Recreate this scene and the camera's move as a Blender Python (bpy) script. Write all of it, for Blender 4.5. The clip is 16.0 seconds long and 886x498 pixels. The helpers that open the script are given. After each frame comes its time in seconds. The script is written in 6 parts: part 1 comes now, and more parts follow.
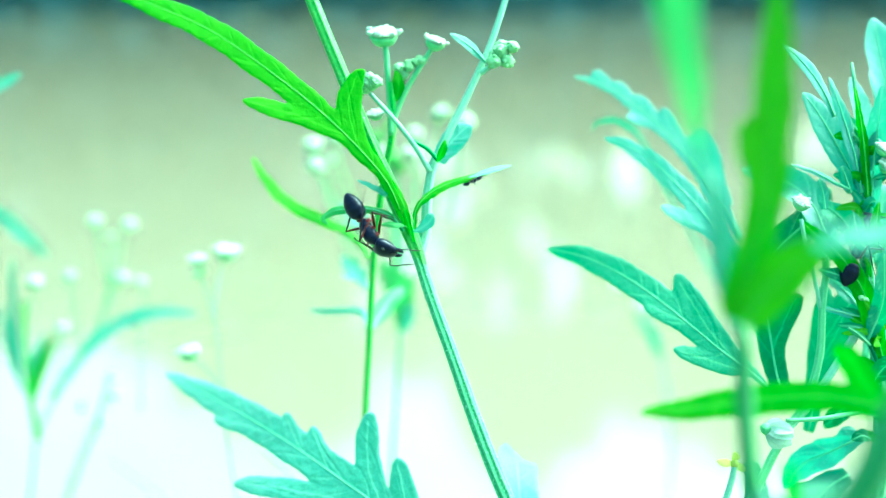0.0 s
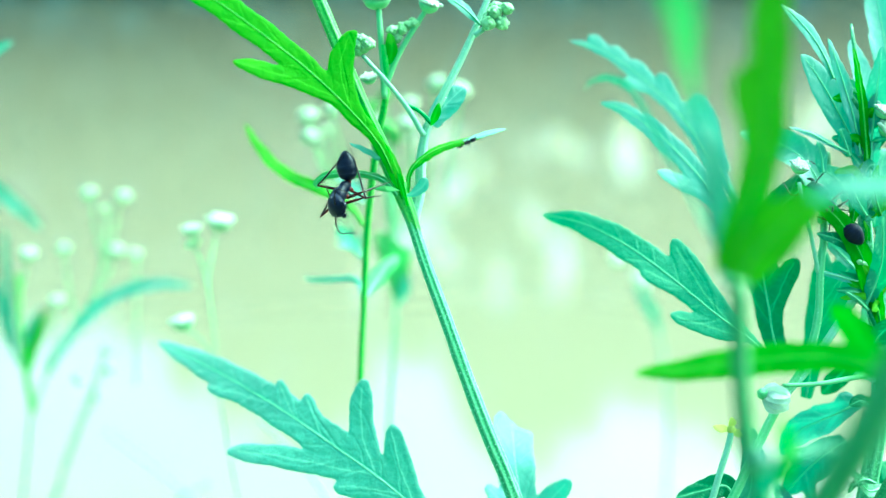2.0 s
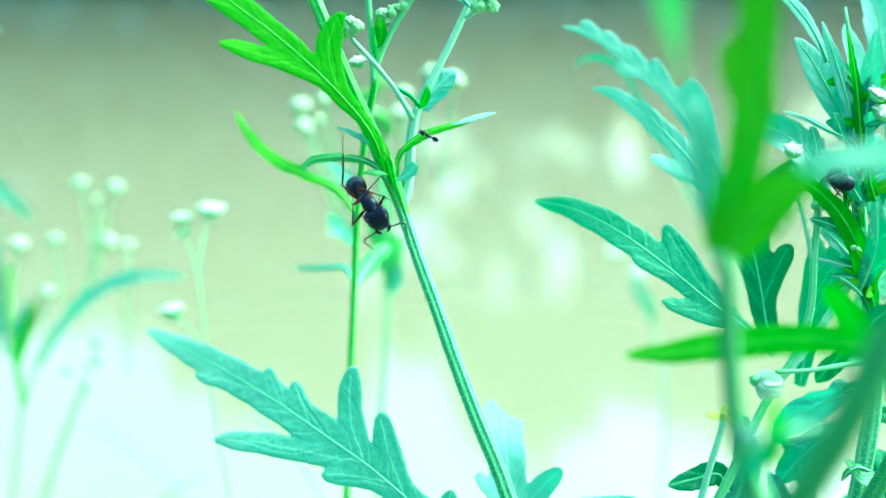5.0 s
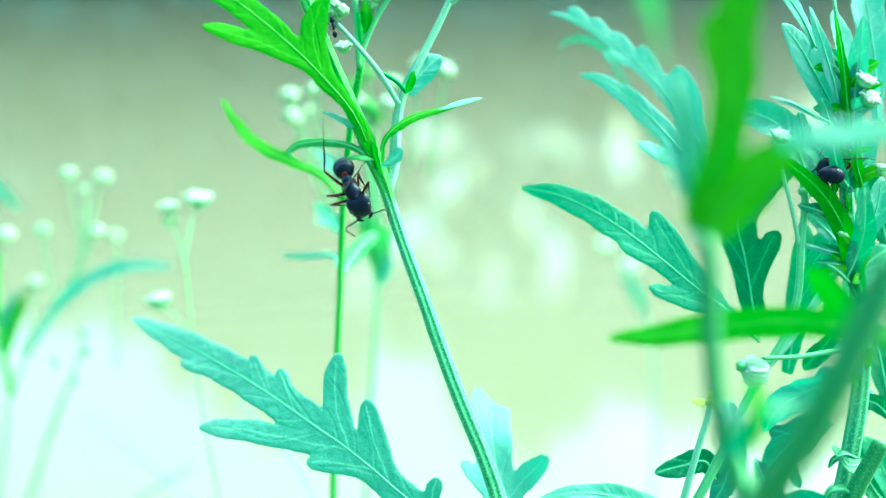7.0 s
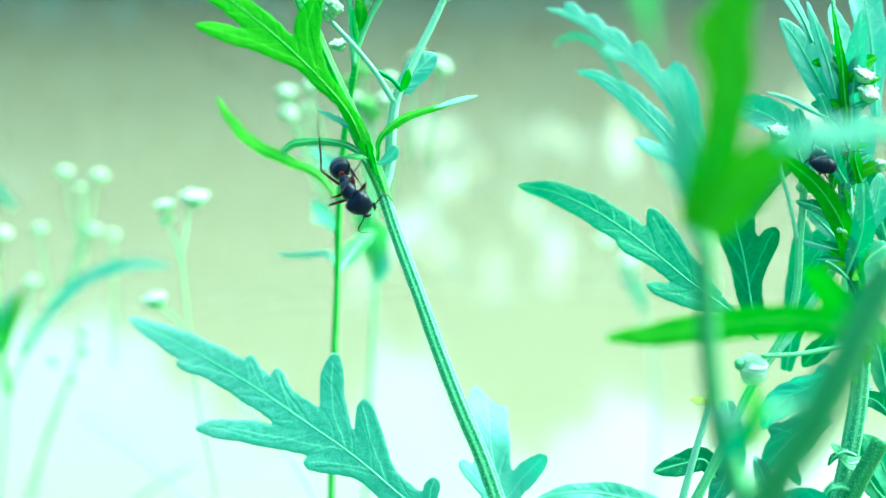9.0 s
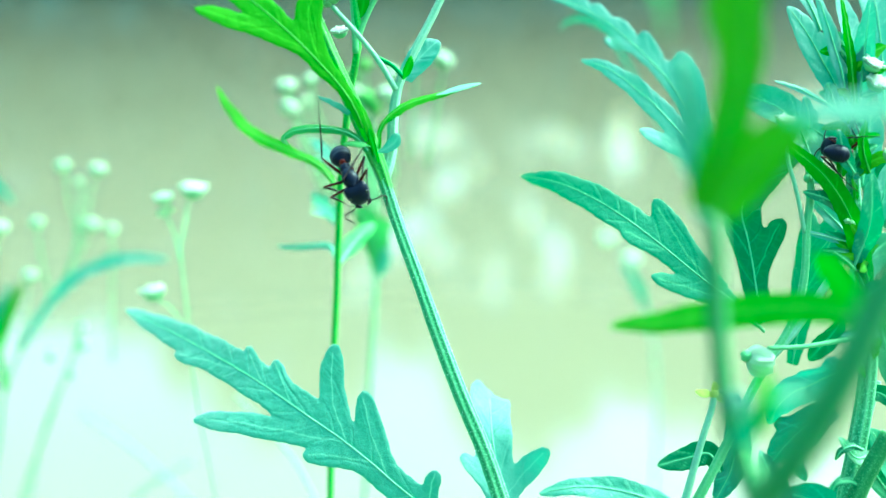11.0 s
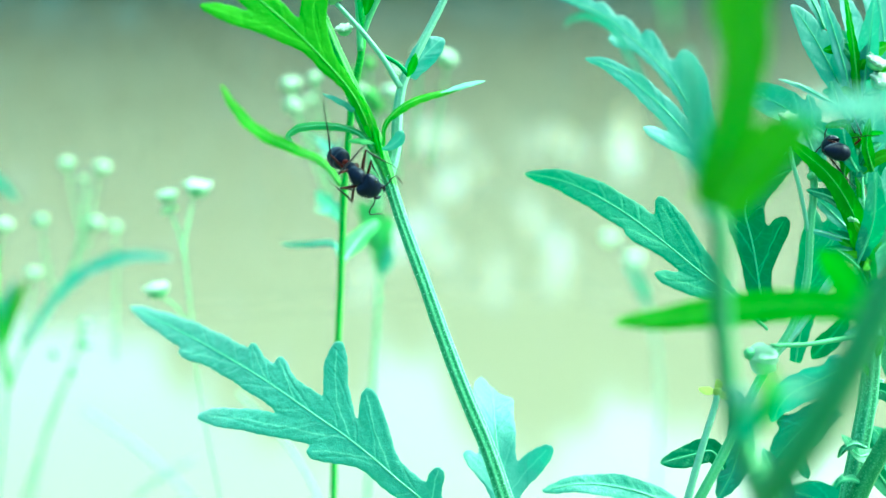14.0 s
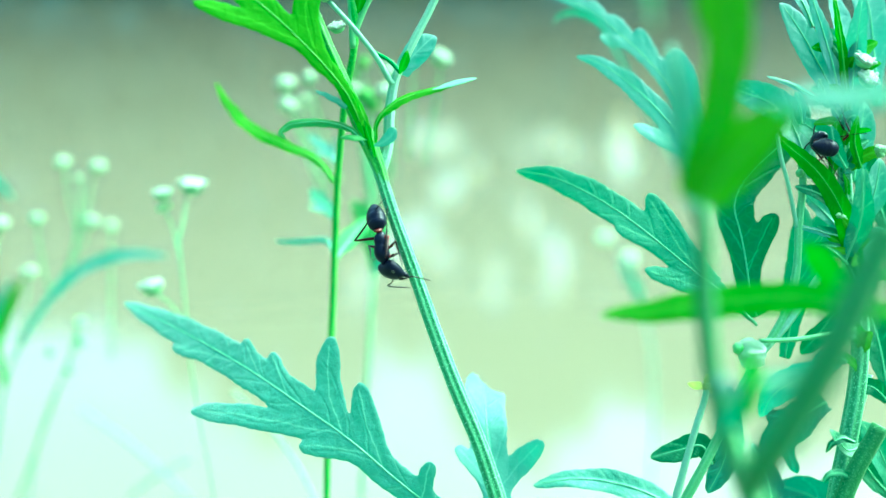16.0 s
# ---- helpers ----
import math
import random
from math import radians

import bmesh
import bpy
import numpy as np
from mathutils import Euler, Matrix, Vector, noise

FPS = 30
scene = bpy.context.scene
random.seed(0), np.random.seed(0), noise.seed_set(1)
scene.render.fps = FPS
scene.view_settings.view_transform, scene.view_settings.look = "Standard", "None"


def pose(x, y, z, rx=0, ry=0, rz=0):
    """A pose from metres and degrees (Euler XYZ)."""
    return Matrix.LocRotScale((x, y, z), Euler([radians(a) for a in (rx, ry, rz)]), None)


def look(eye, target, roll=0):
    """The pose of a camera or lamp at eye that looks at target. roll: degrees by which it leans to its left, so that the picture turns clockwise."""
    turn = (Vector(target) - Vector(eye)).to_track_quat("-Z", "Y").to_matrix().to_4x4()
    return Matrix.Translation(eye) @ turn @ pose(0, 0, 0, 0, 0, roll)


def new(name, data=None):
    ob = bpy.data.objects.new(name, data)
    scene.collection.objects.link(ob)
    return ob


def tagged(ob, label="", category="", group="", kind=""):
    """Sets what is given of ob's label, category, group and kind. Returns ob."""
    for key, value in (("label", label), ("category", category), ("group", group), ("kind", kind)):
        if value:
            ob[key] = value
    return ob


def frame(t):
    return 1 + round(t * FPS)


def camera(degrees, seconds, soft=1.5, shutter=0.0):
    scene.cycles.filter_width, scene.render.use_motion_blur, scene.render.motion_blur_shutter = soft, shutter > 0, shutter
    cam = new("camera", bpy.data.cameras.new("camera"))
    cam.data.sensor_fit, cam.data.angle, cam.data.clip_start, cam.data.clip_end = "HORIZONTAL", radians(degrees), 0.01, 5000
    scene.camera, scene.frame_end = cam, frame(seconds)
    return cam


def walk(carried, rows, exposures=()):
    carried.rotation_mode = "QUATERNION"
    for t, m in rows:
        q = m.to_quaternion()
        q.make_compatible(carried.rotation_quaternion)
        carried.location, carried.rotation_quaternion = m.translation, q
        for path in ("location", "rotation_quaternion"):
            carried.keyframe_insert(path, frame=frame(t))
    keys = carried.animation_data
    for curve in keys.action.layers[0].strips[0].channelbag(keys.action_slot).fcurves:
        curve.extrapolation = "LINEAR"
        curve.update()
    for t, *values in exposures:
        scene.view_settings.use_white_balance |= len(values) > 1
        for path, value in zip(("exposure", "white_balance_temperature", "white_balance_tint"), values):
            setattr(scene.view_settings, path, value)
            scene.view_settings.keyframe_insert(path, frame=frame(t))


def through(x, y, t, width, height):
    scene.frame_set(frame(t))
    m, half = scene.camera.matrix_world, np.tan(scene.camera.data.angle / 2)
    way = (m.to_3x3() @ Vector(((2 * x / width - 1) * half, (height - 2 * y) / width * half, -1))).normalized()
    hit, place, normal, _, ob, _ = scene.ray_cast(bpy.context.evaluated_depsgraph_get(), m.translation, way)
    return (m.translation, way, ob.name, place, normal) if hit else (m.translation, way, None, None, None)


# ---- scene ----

# ---------------------------------------------------------------- camera
cam = camera(42.7, 16.0, soft=1.45)
cam.data.dof.use_dof = True
cam.data.dof.focus_distance = 0.138
cam.data.dof.aperture_fstop = 11.0

# seconds, place in metres, pitch, roll, yaw in degrees
PATH = [
    (0, 0.00018, 0.00292, 0.89938, -12.30, -0.02, -0.01),
    (0.5, 0.00025, 0.00269, 0.89856, -12.49, -0.12, 0.03),
    (1, 0.00043, 0.00382, 0.89730, -12.83, -0.12, 0.09),
    (1.5, 0.00025, 0.00418, 0.89722, -13.19, -0.08, -0.01),
    (2, 0.00093, 0.00400, 0.89703, -13.25, -0.12, -0.01),
    (2.5, 0.00129, 0.00462, 0.89705, -13.23, -0.24, 0.09),
    (3, 0.00120, 0.00489, 0.89700, -13.22, -0.31, 0.18),
    (3.5, 0.00160, 0.00520, 0.89676, -13.30, -0.29, 0.15),
    (4, 0.00142, 0.00530, 0.89548, -13.22, -0.07, 0.06),
    (6.5, 0.00350, 0.00470, 0.89434, -13.37, -0.06, -0.18),
    (7, 0.00338, 0.00552, 0.89333, -13.38, 0.06, -0.27),
    (7.5, 0.00293, 0.00618, 0.89251, -13.35, 0.01, -0.29),
    (8, 0.00349, 0.00680, 0.89213, -13.45, -0.05, -0.21),
    (8.5, 0.00401, 0.00665, 0.89283, -13.59, -0.14, -0.16),
    (9, 0.00390, 0.00641, 0.89361, -13.64, -0.28, -0.24),
    (11.5, 0.00340, 0.00809, 0.89132, -13.45, 0.00, -0.26),
    (12, 0.00277, 0.00780, 0.89166, -13.47, -0.00, -0.28),
    (12.5, 0.00233, 0.00777, 0.89167, -13.47, 0.05, -0.33),
    (13, 0.00256, 0.00827, 0.89093, -13.46, 0.06, -0.28),
    (13.5, 0.00240, 0.00845, 0.89090, -13.44, 0.07, -0.29),
    (14, 0.00339, 0.00754, 0.89126, -13.45, 0.06, -0.15),
    (14.5, 0.00382, 0.00661, 0.89167, -13.33, 0.08, -0.10),
    (15, 0.00442, 0.00758, 0.89164, -13.27, -0.08, -0.15),
    (15.5, 0.00413, 0.00748, 0.89114, -13.30, 0.01, -0.20),
    (16, 0.00417, 0.00634, 0.89063, -13.29, 0.13, -0.25),
]
EXPOSURE, KELVIN, TINT = 2.75, 4650, -45.9
walk(cam, [(t, pose(x, y, z, 90 + pitch, 0, yaw) @ pose(0, 0, 0, 0, 0, roll)) for t, x, y, z, pitch, roll, yaw in PATH],
     exposures=[(t, EXPOSURE + stops, KELVIN, TINT) for t, stops in ((0, 0.45), (1, 0.32), (2, 0.24), (4, 0.21), (9, 0.2), (12, 0.08), (16, 0.06))])

# ---------------------------------------------------------------- light
SUN_UP, SUN_ROUND = 52.0, 62.0
world = bpy.data.worlds.new("sky")
scene.world = world
world.use_nodes = True
wn = world.node_tree
sky = wn.nodes.new("ShaderNodeTexSky")
sky.sky_type, sky.sun_disc = "NISHITA", False
sky.sun_elevation, sky.sun_rotation = radians(SUN_UP), radians(SUN_ROUND)
sky.air_density, sky.dust_density, sky.ozone_density = 1.0, 9.5, 1.0
wn.nodes["Background"].inputs["Strength"].default_value = 0.15
wn.links.new(sky.outputs["Color"], wn.nodes["Background"].inputs["Color"])
sun = new("sun", bpy.data.lights.new("sun", "SUN"))
sun.data.energy, sun.data.angle, sun.data.color = 1.5, radians(14), (1.0, 0.96, 0.9)
sun_dir = Vector((math.sin(radians(SUN_ROUND)) * math.cos(radians(SUN_UP)), math.cos(radians(SUN_ROUND)) * math.cos(radians(SUN_UP)), math.sin(radians(SUN_UP))))
sun.matrix_basis = look(sun_dir * 10, (0, 0, 0))


# ---------------------------------------------------------------- materials
class Nodes:
    """A small node builder for one material."""

    def __init__(self, name):
        self.mat = bpy.data.materials.new(name)
        self.mat.use_nodes = True
        self.tree = self.mat.node_tree
        self.bsdf = self.tree.nodes["Principled BSDF"]
        self.out = self.tree.nodes["Material Output"]

    def add(self, kind, **values):
        node = self.tree.nodes.new(kind)
        for key, value in values.items():
            node.inputs[key.replace("_", " ")].default_value = value
        return node

    def link(self, a, b):
        self.tree.links.new(a, b)

    def noise(self, scale, detail=3.0, rough=0.55):
        co = self.add("ShaderNodeNewGeometry")
        n = self.add("ShaderNodeTexNoise", Scale=scale, Detail=detail, Roughness=rough)
        self.link(co.outputs["Position"], n.inputs["Vector"])
        return n.outputs["Fac"]

    def ramp(self, fac, stops):
        r = self.add("ShaderNodeValToRGB")
        while len(r.color_ramp.elements) < len(stops):
            r.color_ramp.elements.new(0.5)
        for e, (p, c) in zip(r.color_ramp.elements, stops):
            e.position, e.color = p, (*c, 1)
        self.link(fac, r.inputs["Fac"])
        return r.outputs["Color"]

    def mix(self, fac, a, b):
        m = self.tree.nodes.new("ShaderNodeMix")
        m.data_type = "RGBA"
        for sock, value in ((m.inputs[0], fac), (m.inputs[6], a), (m.inputs[7], b)):
            if isinstance(value, (int, float)):
                sock.default_value = value
            elif isinstance(value, tuple):
                sock.default_value = (*value, 1)
            else:
                self.link(value, sock)
        return m.outputs[2]

    def attribute(self, name):
        a = self.tree.nodes.new("ShaderNodeAttribute")
        a.attribute_name = name
        return a.outputs["Fac"]

    def bump(self, fac, strength, distance):
        b = self.add("ShaderNodeBump", Strength=strength, Distance=distance)
        self.link(fac, b.inputs["Height"])
        self.link(b.outputs["Normal"], self.bsdf.inputs["Normal"])
        return b.outputs["Normal"]


def leaf_material(name, dark, light, vein, glow, through=0.35, rough=0.45, shine=0.5, fuzz=0.0):
    """Leaf: mottled green, pale veins, light sheen, part of the light passes through it."""
    m = Nodes(name)
    mottled = m.ramp(m.noise(520, 5, 0.65), [(0.3, dark), (0.7, light)])
    broad = m.mix(m.noise(90, 3), mottled, m.mix(0.5, mottled, light))
    net = m.tree.nodes.new("ShaderNodeTexVoronoi")
    net.feature = "DISTANCE_TO_EDGE"
    net.inputs["Scale"].default_value = 760
    place = m.add("ShaderNodeNewGeometry")
    m.link(place.outputs["Position"], net.inputs["Vector"])
    fine = m.ramp(net.outputs["Distance"], [(0.0, (1, 1, 1)), (0.10, (0, 0, 0))])
    broad = m.mix(m.mix(0.8, fine, (0, 0, 0)), broad, m.mix(0.55, broad, vein))
    base = m.mix(m.attribute("vein"), broad, vein)
    m.link(base, m.bsdf.inputs["Base Color"])
    m.bsdf.inputs["Roughness"].default_value = rough
    m.bsdf.inputs["Specular IOR Level"].default_value = shine
    m.bsdf.inputs["Sheen Weight"].default_value = fuzz
    m.bsdf.inputs["Sheen Roughness"].default_value = 0.45
    cushion = m.ramp(net.outputs["Distance"], [(0.0, (0, 0, 0)), (0.35, (1, 1, 1))])
    normal = m.bump(m.mix(0.18, m.noise(2400, 5, 0.7), cushion), 0.5, 0.00026)
    t = m.add("ShaderNodeBsdfTranslucent", Color=(*glow, 1))
    m.link(normal, t.inputs["Normal"])
    s = m.add("ShaderNodeMixShader", Fac=through)
    m.link(m.bsdf.outputs[0], s.inputs[1])
    m.link(t.outputs[0], s.inputs[2])
    m.link(s.outputs[0], m.out.inputs["Surface"])
    return m.mat


def stem_material(name, groove, ridge, fleck=0.5):
    m = Nodes(name)
    c = m.mix(m.attribute("ridge"), groove, ridge)
    speck = m.ramp(m.noise(4200, 2, 0.6), [(0.52, (0, 0, 0)), (0.68, (fleck, fleck, fleck))])
    worn = m.mix(m.noise(900, 3), c, m.mix(0.5, c, ridge))
    m.link(m.mix(speck, worn, tuple(min(0.6, 1.7 * x + 0.06) for x in ridge)), m.bsdf.inputs["Base Color"])
    m.bsdf.inputs["Roughness"].default_value = 0.5
    m.bsdf.inputs["Specular IOR Level"].default_value = 0.12
    m.bsdf.inputs["Subsurface Weight"].default_value = 0.15
    m.bsdf.inputs["Subsurface Radius"].default_value = (0.0004, 0.0008, 0.0003)
    m.bump(m.noise(3600, 3), 0.7, 0.00016)
    return m.mat


def plain_material(name, dark, light, scale, rough, bump=0.3, depth=0.0002, through=0.0, shine=0.5):
    m = Nodes(name)
    m.bsdf.inputs["Specular IOR Level"].default_value = shine
    m.link(m.ramp(m.noise(scale, 4), [(0.3, dark), (0.7, light)]), m.bsdf.inputs["Base Color"])
    m.bsdf.inputs["Roughness"].default_value = rough
    m.bump(m.noise(scale * 4, 3), bump, depth)
    if through:
        t = m.add("ShaderNodeBsdfTranslucent", Color=(*light, 1))
        s = m.add("ShaderNodeMixShader", Fac=through)
        m.link(m.bsdf.outputs[0], s.inputs[1])
        m.link(t.outputs[0], s.inputs[2])
        m.link(s.outputs[0], m.out.inputs["Surface"])
    return m.mat


LEAF = leaf_material("leaf_green", (0.048, 0.142, 0.092), (0.080, 0.208, 0.142), (0.24, 0.44, 0.27), (0.07, 0.25, 0.08), 0.24, 0.5, 0.36, 0.6)
LEAF_MID = leaf_material("leaf_mid_green", (0.040, 0.138, 0.068), (0.072, 0.200, 0.106), (0.20, 0.40, 0.18), (0.05, 0.22, 0.04), 0.25, 0.55, 0.28, 0.05)
LEAF_FRESH = leaf_material("leaf_fresh", (0.044, 0.140, 0.001), (0.070, 0.195, 0.002), (0.15, 0.36, 0.02), (0.055, 0.21, 0.0005), 0.42, 0.6, 0.04)
LEAF_SOFT = leaf_material("leaf_soft", (0.052, 0.150, 0.030), (0.080, 0.205, 0.050), (0.15, 0.32, 0.09), (0.09, 0.25, 0.05), 0.4, 0.6, 0.12)
# copy of LEAF_FRESH; less light let through keeps the front leaves darker
LEAF_FRESH_OPAQUE = leaf_material("leaf_fresh_opaque", (0.052, 0.142, 0.001), (0.084, 0.205, 0.003), (0.13, 0.29, 0.015), (0.058, 0.170, 0.001), 0.14, 0.6, 0.04)
LEAF_TEAL = leaf_material("leaf_teal", (0.044, 0.130, 0.086), (0.076, 0.188, 0.130), (0.14, 0.30, 0.20), (0.06, 0.22, 0.10), 0.28, 0.6, 0.2, 0.15)
# paler leaf copy: sky reflection and backlight are put into its colour
LEAF_SKYLIT = leaf_material("leaf_skylit", (0.066, 0.160, 0.126), (0.112, 0.228, 0.186), (0.20, 0.36, 0.27), (0.08, 0.27, 0.15), 0.44, 0.5, 0.3, 0.4)
LEAF_PALE = leaf_material("leaf_grey_green", (0.072, 0.158, 0.112), (0.108, 0.220, 0.162), (0.20, 0.34, 0.25), (0.08, 0.26, 0.12), 0.38, 0.5, 0.25, 0.3)
LEAF_DARK = leaf_material("leaf_dark", (0.014, 0.070, 0.022), (0.030, 0.112, 0.038), (0.16, 0.34, 0.14), (0.02, 0.14, 0.018), 0.2, 0.5, 0.24)
LEAF_DULL = leaf_material("leaf_dull", (0.036, 0.096, 0.062), (0.066, 0.150, 0.104), (0.16, 0.32, 0.22), (0.04, 0.17, 0.08), 0.22, 0.55, 0.22, 0.1)
STEM = stem_material("stem_green", (0.045, 0.140, 0.042), (0.170, 0.33, 0.155))
STEM_NEAR = stem_material("stem_near", (0.036, 0.110, 0.026), (0.070, 0.164, 0.050))
STEM_THIN = stem_material("stem_thin", (0.056, 0.195, 0.012), (0.110, 0.290, 0.036))
STEM_UPPER = stem_material("stem_fresh", (0.048, 0.165, 0.010), (0.14, 0.31, 0.055), 0.3)
STEM_PALE = stem_material("stem_pale", (0.140, 0.255, 0.140), (0.25, 0.385, 0.25), 0.15)
STALK = stem_material("stalk_green", (0.10, 0.235, 0.075), (0.19, 0.35, 0.155), 0.15)
RIB_FRESH = plain_material("vein_fresh", (0.085, 0.23, 0.02), (0.13, 0.29, 0.035), 800, 0.55, 0.3, 0.0002, 0.0, 0.2)
STEM_DARK = stem_material("stem_dark", (0.014, 0.11, 0.012), (0.035, 0.18, 0.03))
RIB = plain_material("vein_pale", (0.13, 0.31, 0.13), (0.19, 0.39, 0.18), 800, 0.5)
HAIR = plain_material("hair_white", (0.5, 0.6, 0.5), (0.7, 0.8, 0.7), 900, 0.6)
PETAL = plain_material("petal_white", (0.28, 0.36, 0.24), (0.39, 0.47, 0.34), 1200, 0.6, 0.5, 0.0002, 0.25)
DISC = plain_material("disc_cream", (0.22, 0.31, 0.16), (0.33, 0.40, 0.25), 2200, 0.7, 0.8, 0.0004)
CUP = plain_material("involucre_green", (0.11, 0.26, 0.075), (0.20, 0.37, 0.15), 900, 0.6)
BUD = plain_material("bud_green", (0.17, 0.31, 0.10), (0.28, 0.42, 0.20), 900, 0.6, 0.3, 0.0002, 0.15, 0.25)
YELLOW = plain_material("petal_yellow", (0.30, 0.36, 0.03), (0.42, 0.46, 0.07), 900, 0.5, 0.3, 0.0002, 0.3)
ANT_BLACK = plain_material("ant_black", (0.0011, 0.0020, 0.0075), (0.0022, 0.0042, 0.0150), 1500, 0.36, 0.25, 0.00006, 0.0, 0.1)
ANT_EYE = plain_material("ant_eye", (0.0012, 0.0014, 0.003), (0.002, 0.0025, 0.005), 1500, 0.1, 0.05, 0.00002, 0.0, 0.5)
ANT_EDGE = plain_material("ant_ring_edge", (0.0016, 0.0026, 0.0075), (0.003, 0.0048, 0.0150), 1500, 0.3, 0.2, 0.00005, 0.0, 0.14)
ANT_WAIST = plain_material("ant_waist", (0.045, 0.005, 0.004), (0.105, 0.011, 0.008), 1200, 0.35, 0.2, 0.00008, 0.0, 0.25)
ANT_RED = plain_material("ant_red_brown", (0.011, 0.0024, 0.0022), (0.048, 0.0056, 0.0040), 1200, 0.36, 0.2, 0.00008, 0.0, 0.1)
ANT_SHIN = plain_material("ant_shin", (0.004, 0.0028, 0.0034), (0.010, 0.0048, 0.0050), 1200, 0.38, 0.2, 0.00008, 0.0, 0.12)
# near bank is out of view; its green is chosen to bounce upwards
EARTH = plain_material("earth_green_bounce", (0.060, 0.085, 0.040), (0.12, 0.15, 0.075), 14, 0.9, 0.8, 0.02)
# cream tone of the water glints, put into clumps added between the trees
GLINT_TINT = plain_material("far_glint_tint", (0.58, 0.45, 0.18), (0.80, 0.66, 0.30), 0.5, 0.8, 0.2, 0.05, 0.3)
# blue of aerial haze is mixed into this foliage colour
WOOD_FAR = plain_material("far_foliage_hazed", (0.021, 0.060, 0.056), (0.048, 0.108, 0.098), 0.4, 0.8, 0.2, 0.05)
BARK_FAR = plain_material("far_bark", (0.05, 0.04, 0.03), (0.10, 0.085, 0.06), 2.0, 0.9, 0.5, 0.02)


def water_material():
    m = Nodes("muddy_water")
    m.link(m.ramp(m.noise(0.25, 3), [(0.3, (0.086, 0.081, 0.050)), (0.7, (0.102, 0.095, 0.059))]), m.bsdf.inputs["Base Color"])
    m.bsdf.inputs["Roughness"].default_value = 0.05
    m.bsdf.inputs["IOR"].default_value = 1.33
    return m.mat


WATER = water_material()


# ---------------------------------------------------------------- mesh helpers (millimetres in, metres out)
MM = 0.001


def root_place(ob):
    while ob.parent:
        ob = ob.parent
    return ob.location


def mesh(name, verts, faces, material, attr=None, smooth=True):
    me = bpy.data.meshes.new(name)
    me.from_pydata(np.asarray(verts, float).tolist(), [], [tuple(int(i) for i in f) for f in faces])
    if attr:
        a = me.attributes.new(attr[0], "FLOAT", "POINT")
        a.data.foreach_set("value", np.asarray(attr[1], np.float32))
    me.materials.append(material)
    if smooth:
        me.polygons.foreach_set("use_smooth", [True] * len(me.polygons))
    me.update()
    return me


def part(name, verts, faces, material, parent, label="", attr=None, local=False):
    """Links a mesh as ONE object under a thing or a part. Verts in world millimetres, or local ones."""
    v = np.asarray(verts, float) * MM
    if not local:
        v = v - np.array(root_place(parent))
    ob = new(name, mesh(name, v, faces, material, attr))
    ob.parent = parent
    return tagged(ob, label)


def thing(name, place, label, category, group=""):
    ob = new(name)
    ob.empty_display_size = 0.02
    ob.location = Vector(place) * MM
    return tagged(ob, label, category, group)


def spline(points, n=40):
    """A smooth line through the points: n samples, even in length."""
    p = np.array(points, float)
    if len(p) == 2:
        p = np.array([p[0], (p[0] + p[1]) / 2, p[1]])
    step = np.diff(p, axis=0)
    h = np.linalg.norm(step, axis=1)[:, None] + 1e-9
    slope = step / h
    m = np.vstack([slope[:1], (slope[:-1] * h[1:] + slope[1:] * h[:-1]) / (h[1:] + h[:-1]), slope[-1:]])
    out = []
    for i in range(len(p) - 1):
        t = np.linspace(0, 1, 24, endpoint=False)[:, None]
        out.append((2 * t**3 - 3 * t**2 + 1) * p[i] + (t**3 - 2 * t**2 + t) * h[i] * m[i] + (3 * t**2 - 2 * t**3) * p[i + 1] + (t**3 - t**2) * h[i] * m[i + 1])
    line = np.vstack([*out, p[-1:]])
    far = np.r_[0, np.cumsum(np.linalg.norm(np.diff(line, axis=0), axis=1))]
    s = np.linspace(0, far[-1], n)
    return np.stack([np.interp(s, far, line[:, k]) for k in range(3)], 1), far[-1]


def frames_along(line):
    tangent = np.gradient(line, axis=0)
    tangent /= np.linalg.norm(tangent, axis=1)[:, None]
    ref = np.array([0.0, -1.0, 0.15])
    a = np.cross(tangent, ref)
    a /= np.linalg.norm(a, axis=1)[:, None] + 1e-9
    return tangent, a, np.cross(a, tangent)


def tube(points, radii, n=36, sides=14, ridges=0, depth=0.1, bumpy=0.0, seed=0):
    """A tapered stalk along the points; with ridges it is fluted. Gives verts, faces and how far out each vert lies on a ridge."""
    line, length = spline(points, n)
    _, a, b = frames_along(line)
    r = np.interp(np.linspace(0, 1, n), np.linspace(0, 1, len(radii)), radii)
    rng = np.random.default_rng(seed)
    r = r * (1 + bumpy * rng.normal(size=n))
    th = np.linspace(0, 2 * np.pi, sides, endpoint=False)
    ridge = 0.5 + 0.5 * np.cos(ridges * th) if ridges else 0.5 + 0 * th
    rad = r[:, None] * (1 + depth * (ridge - 0.5) * 2 * (ridges > 0))[None]
    v = line[:, None] + rad[..., None] * (np.cos(th)[None, :, None] * a[:, None] + np.sin(th)[None, :, None] * b[:, None])
    v = np.vstack([v.reshape(-1, 3), line[:1], line[-1:] ])
    f = []
    for i in range(n - 1):
        for j in range(sides):
            k = (j + 1) % sides
            f.append((i * sides + j, i * sides + k, (i + 1) * sides + k, (i + 1) * sides + j))
    for j in range(sides):
        k = (j + 1) % sides
        f.append((n * sides, k, j))
        f.append((n * sides + 1, (n - 1) * sides + j, (n - 1) * sides + k))
    return v, f, np.r_[np.tile(ridge**2.5, n), 0.5, 0.5]


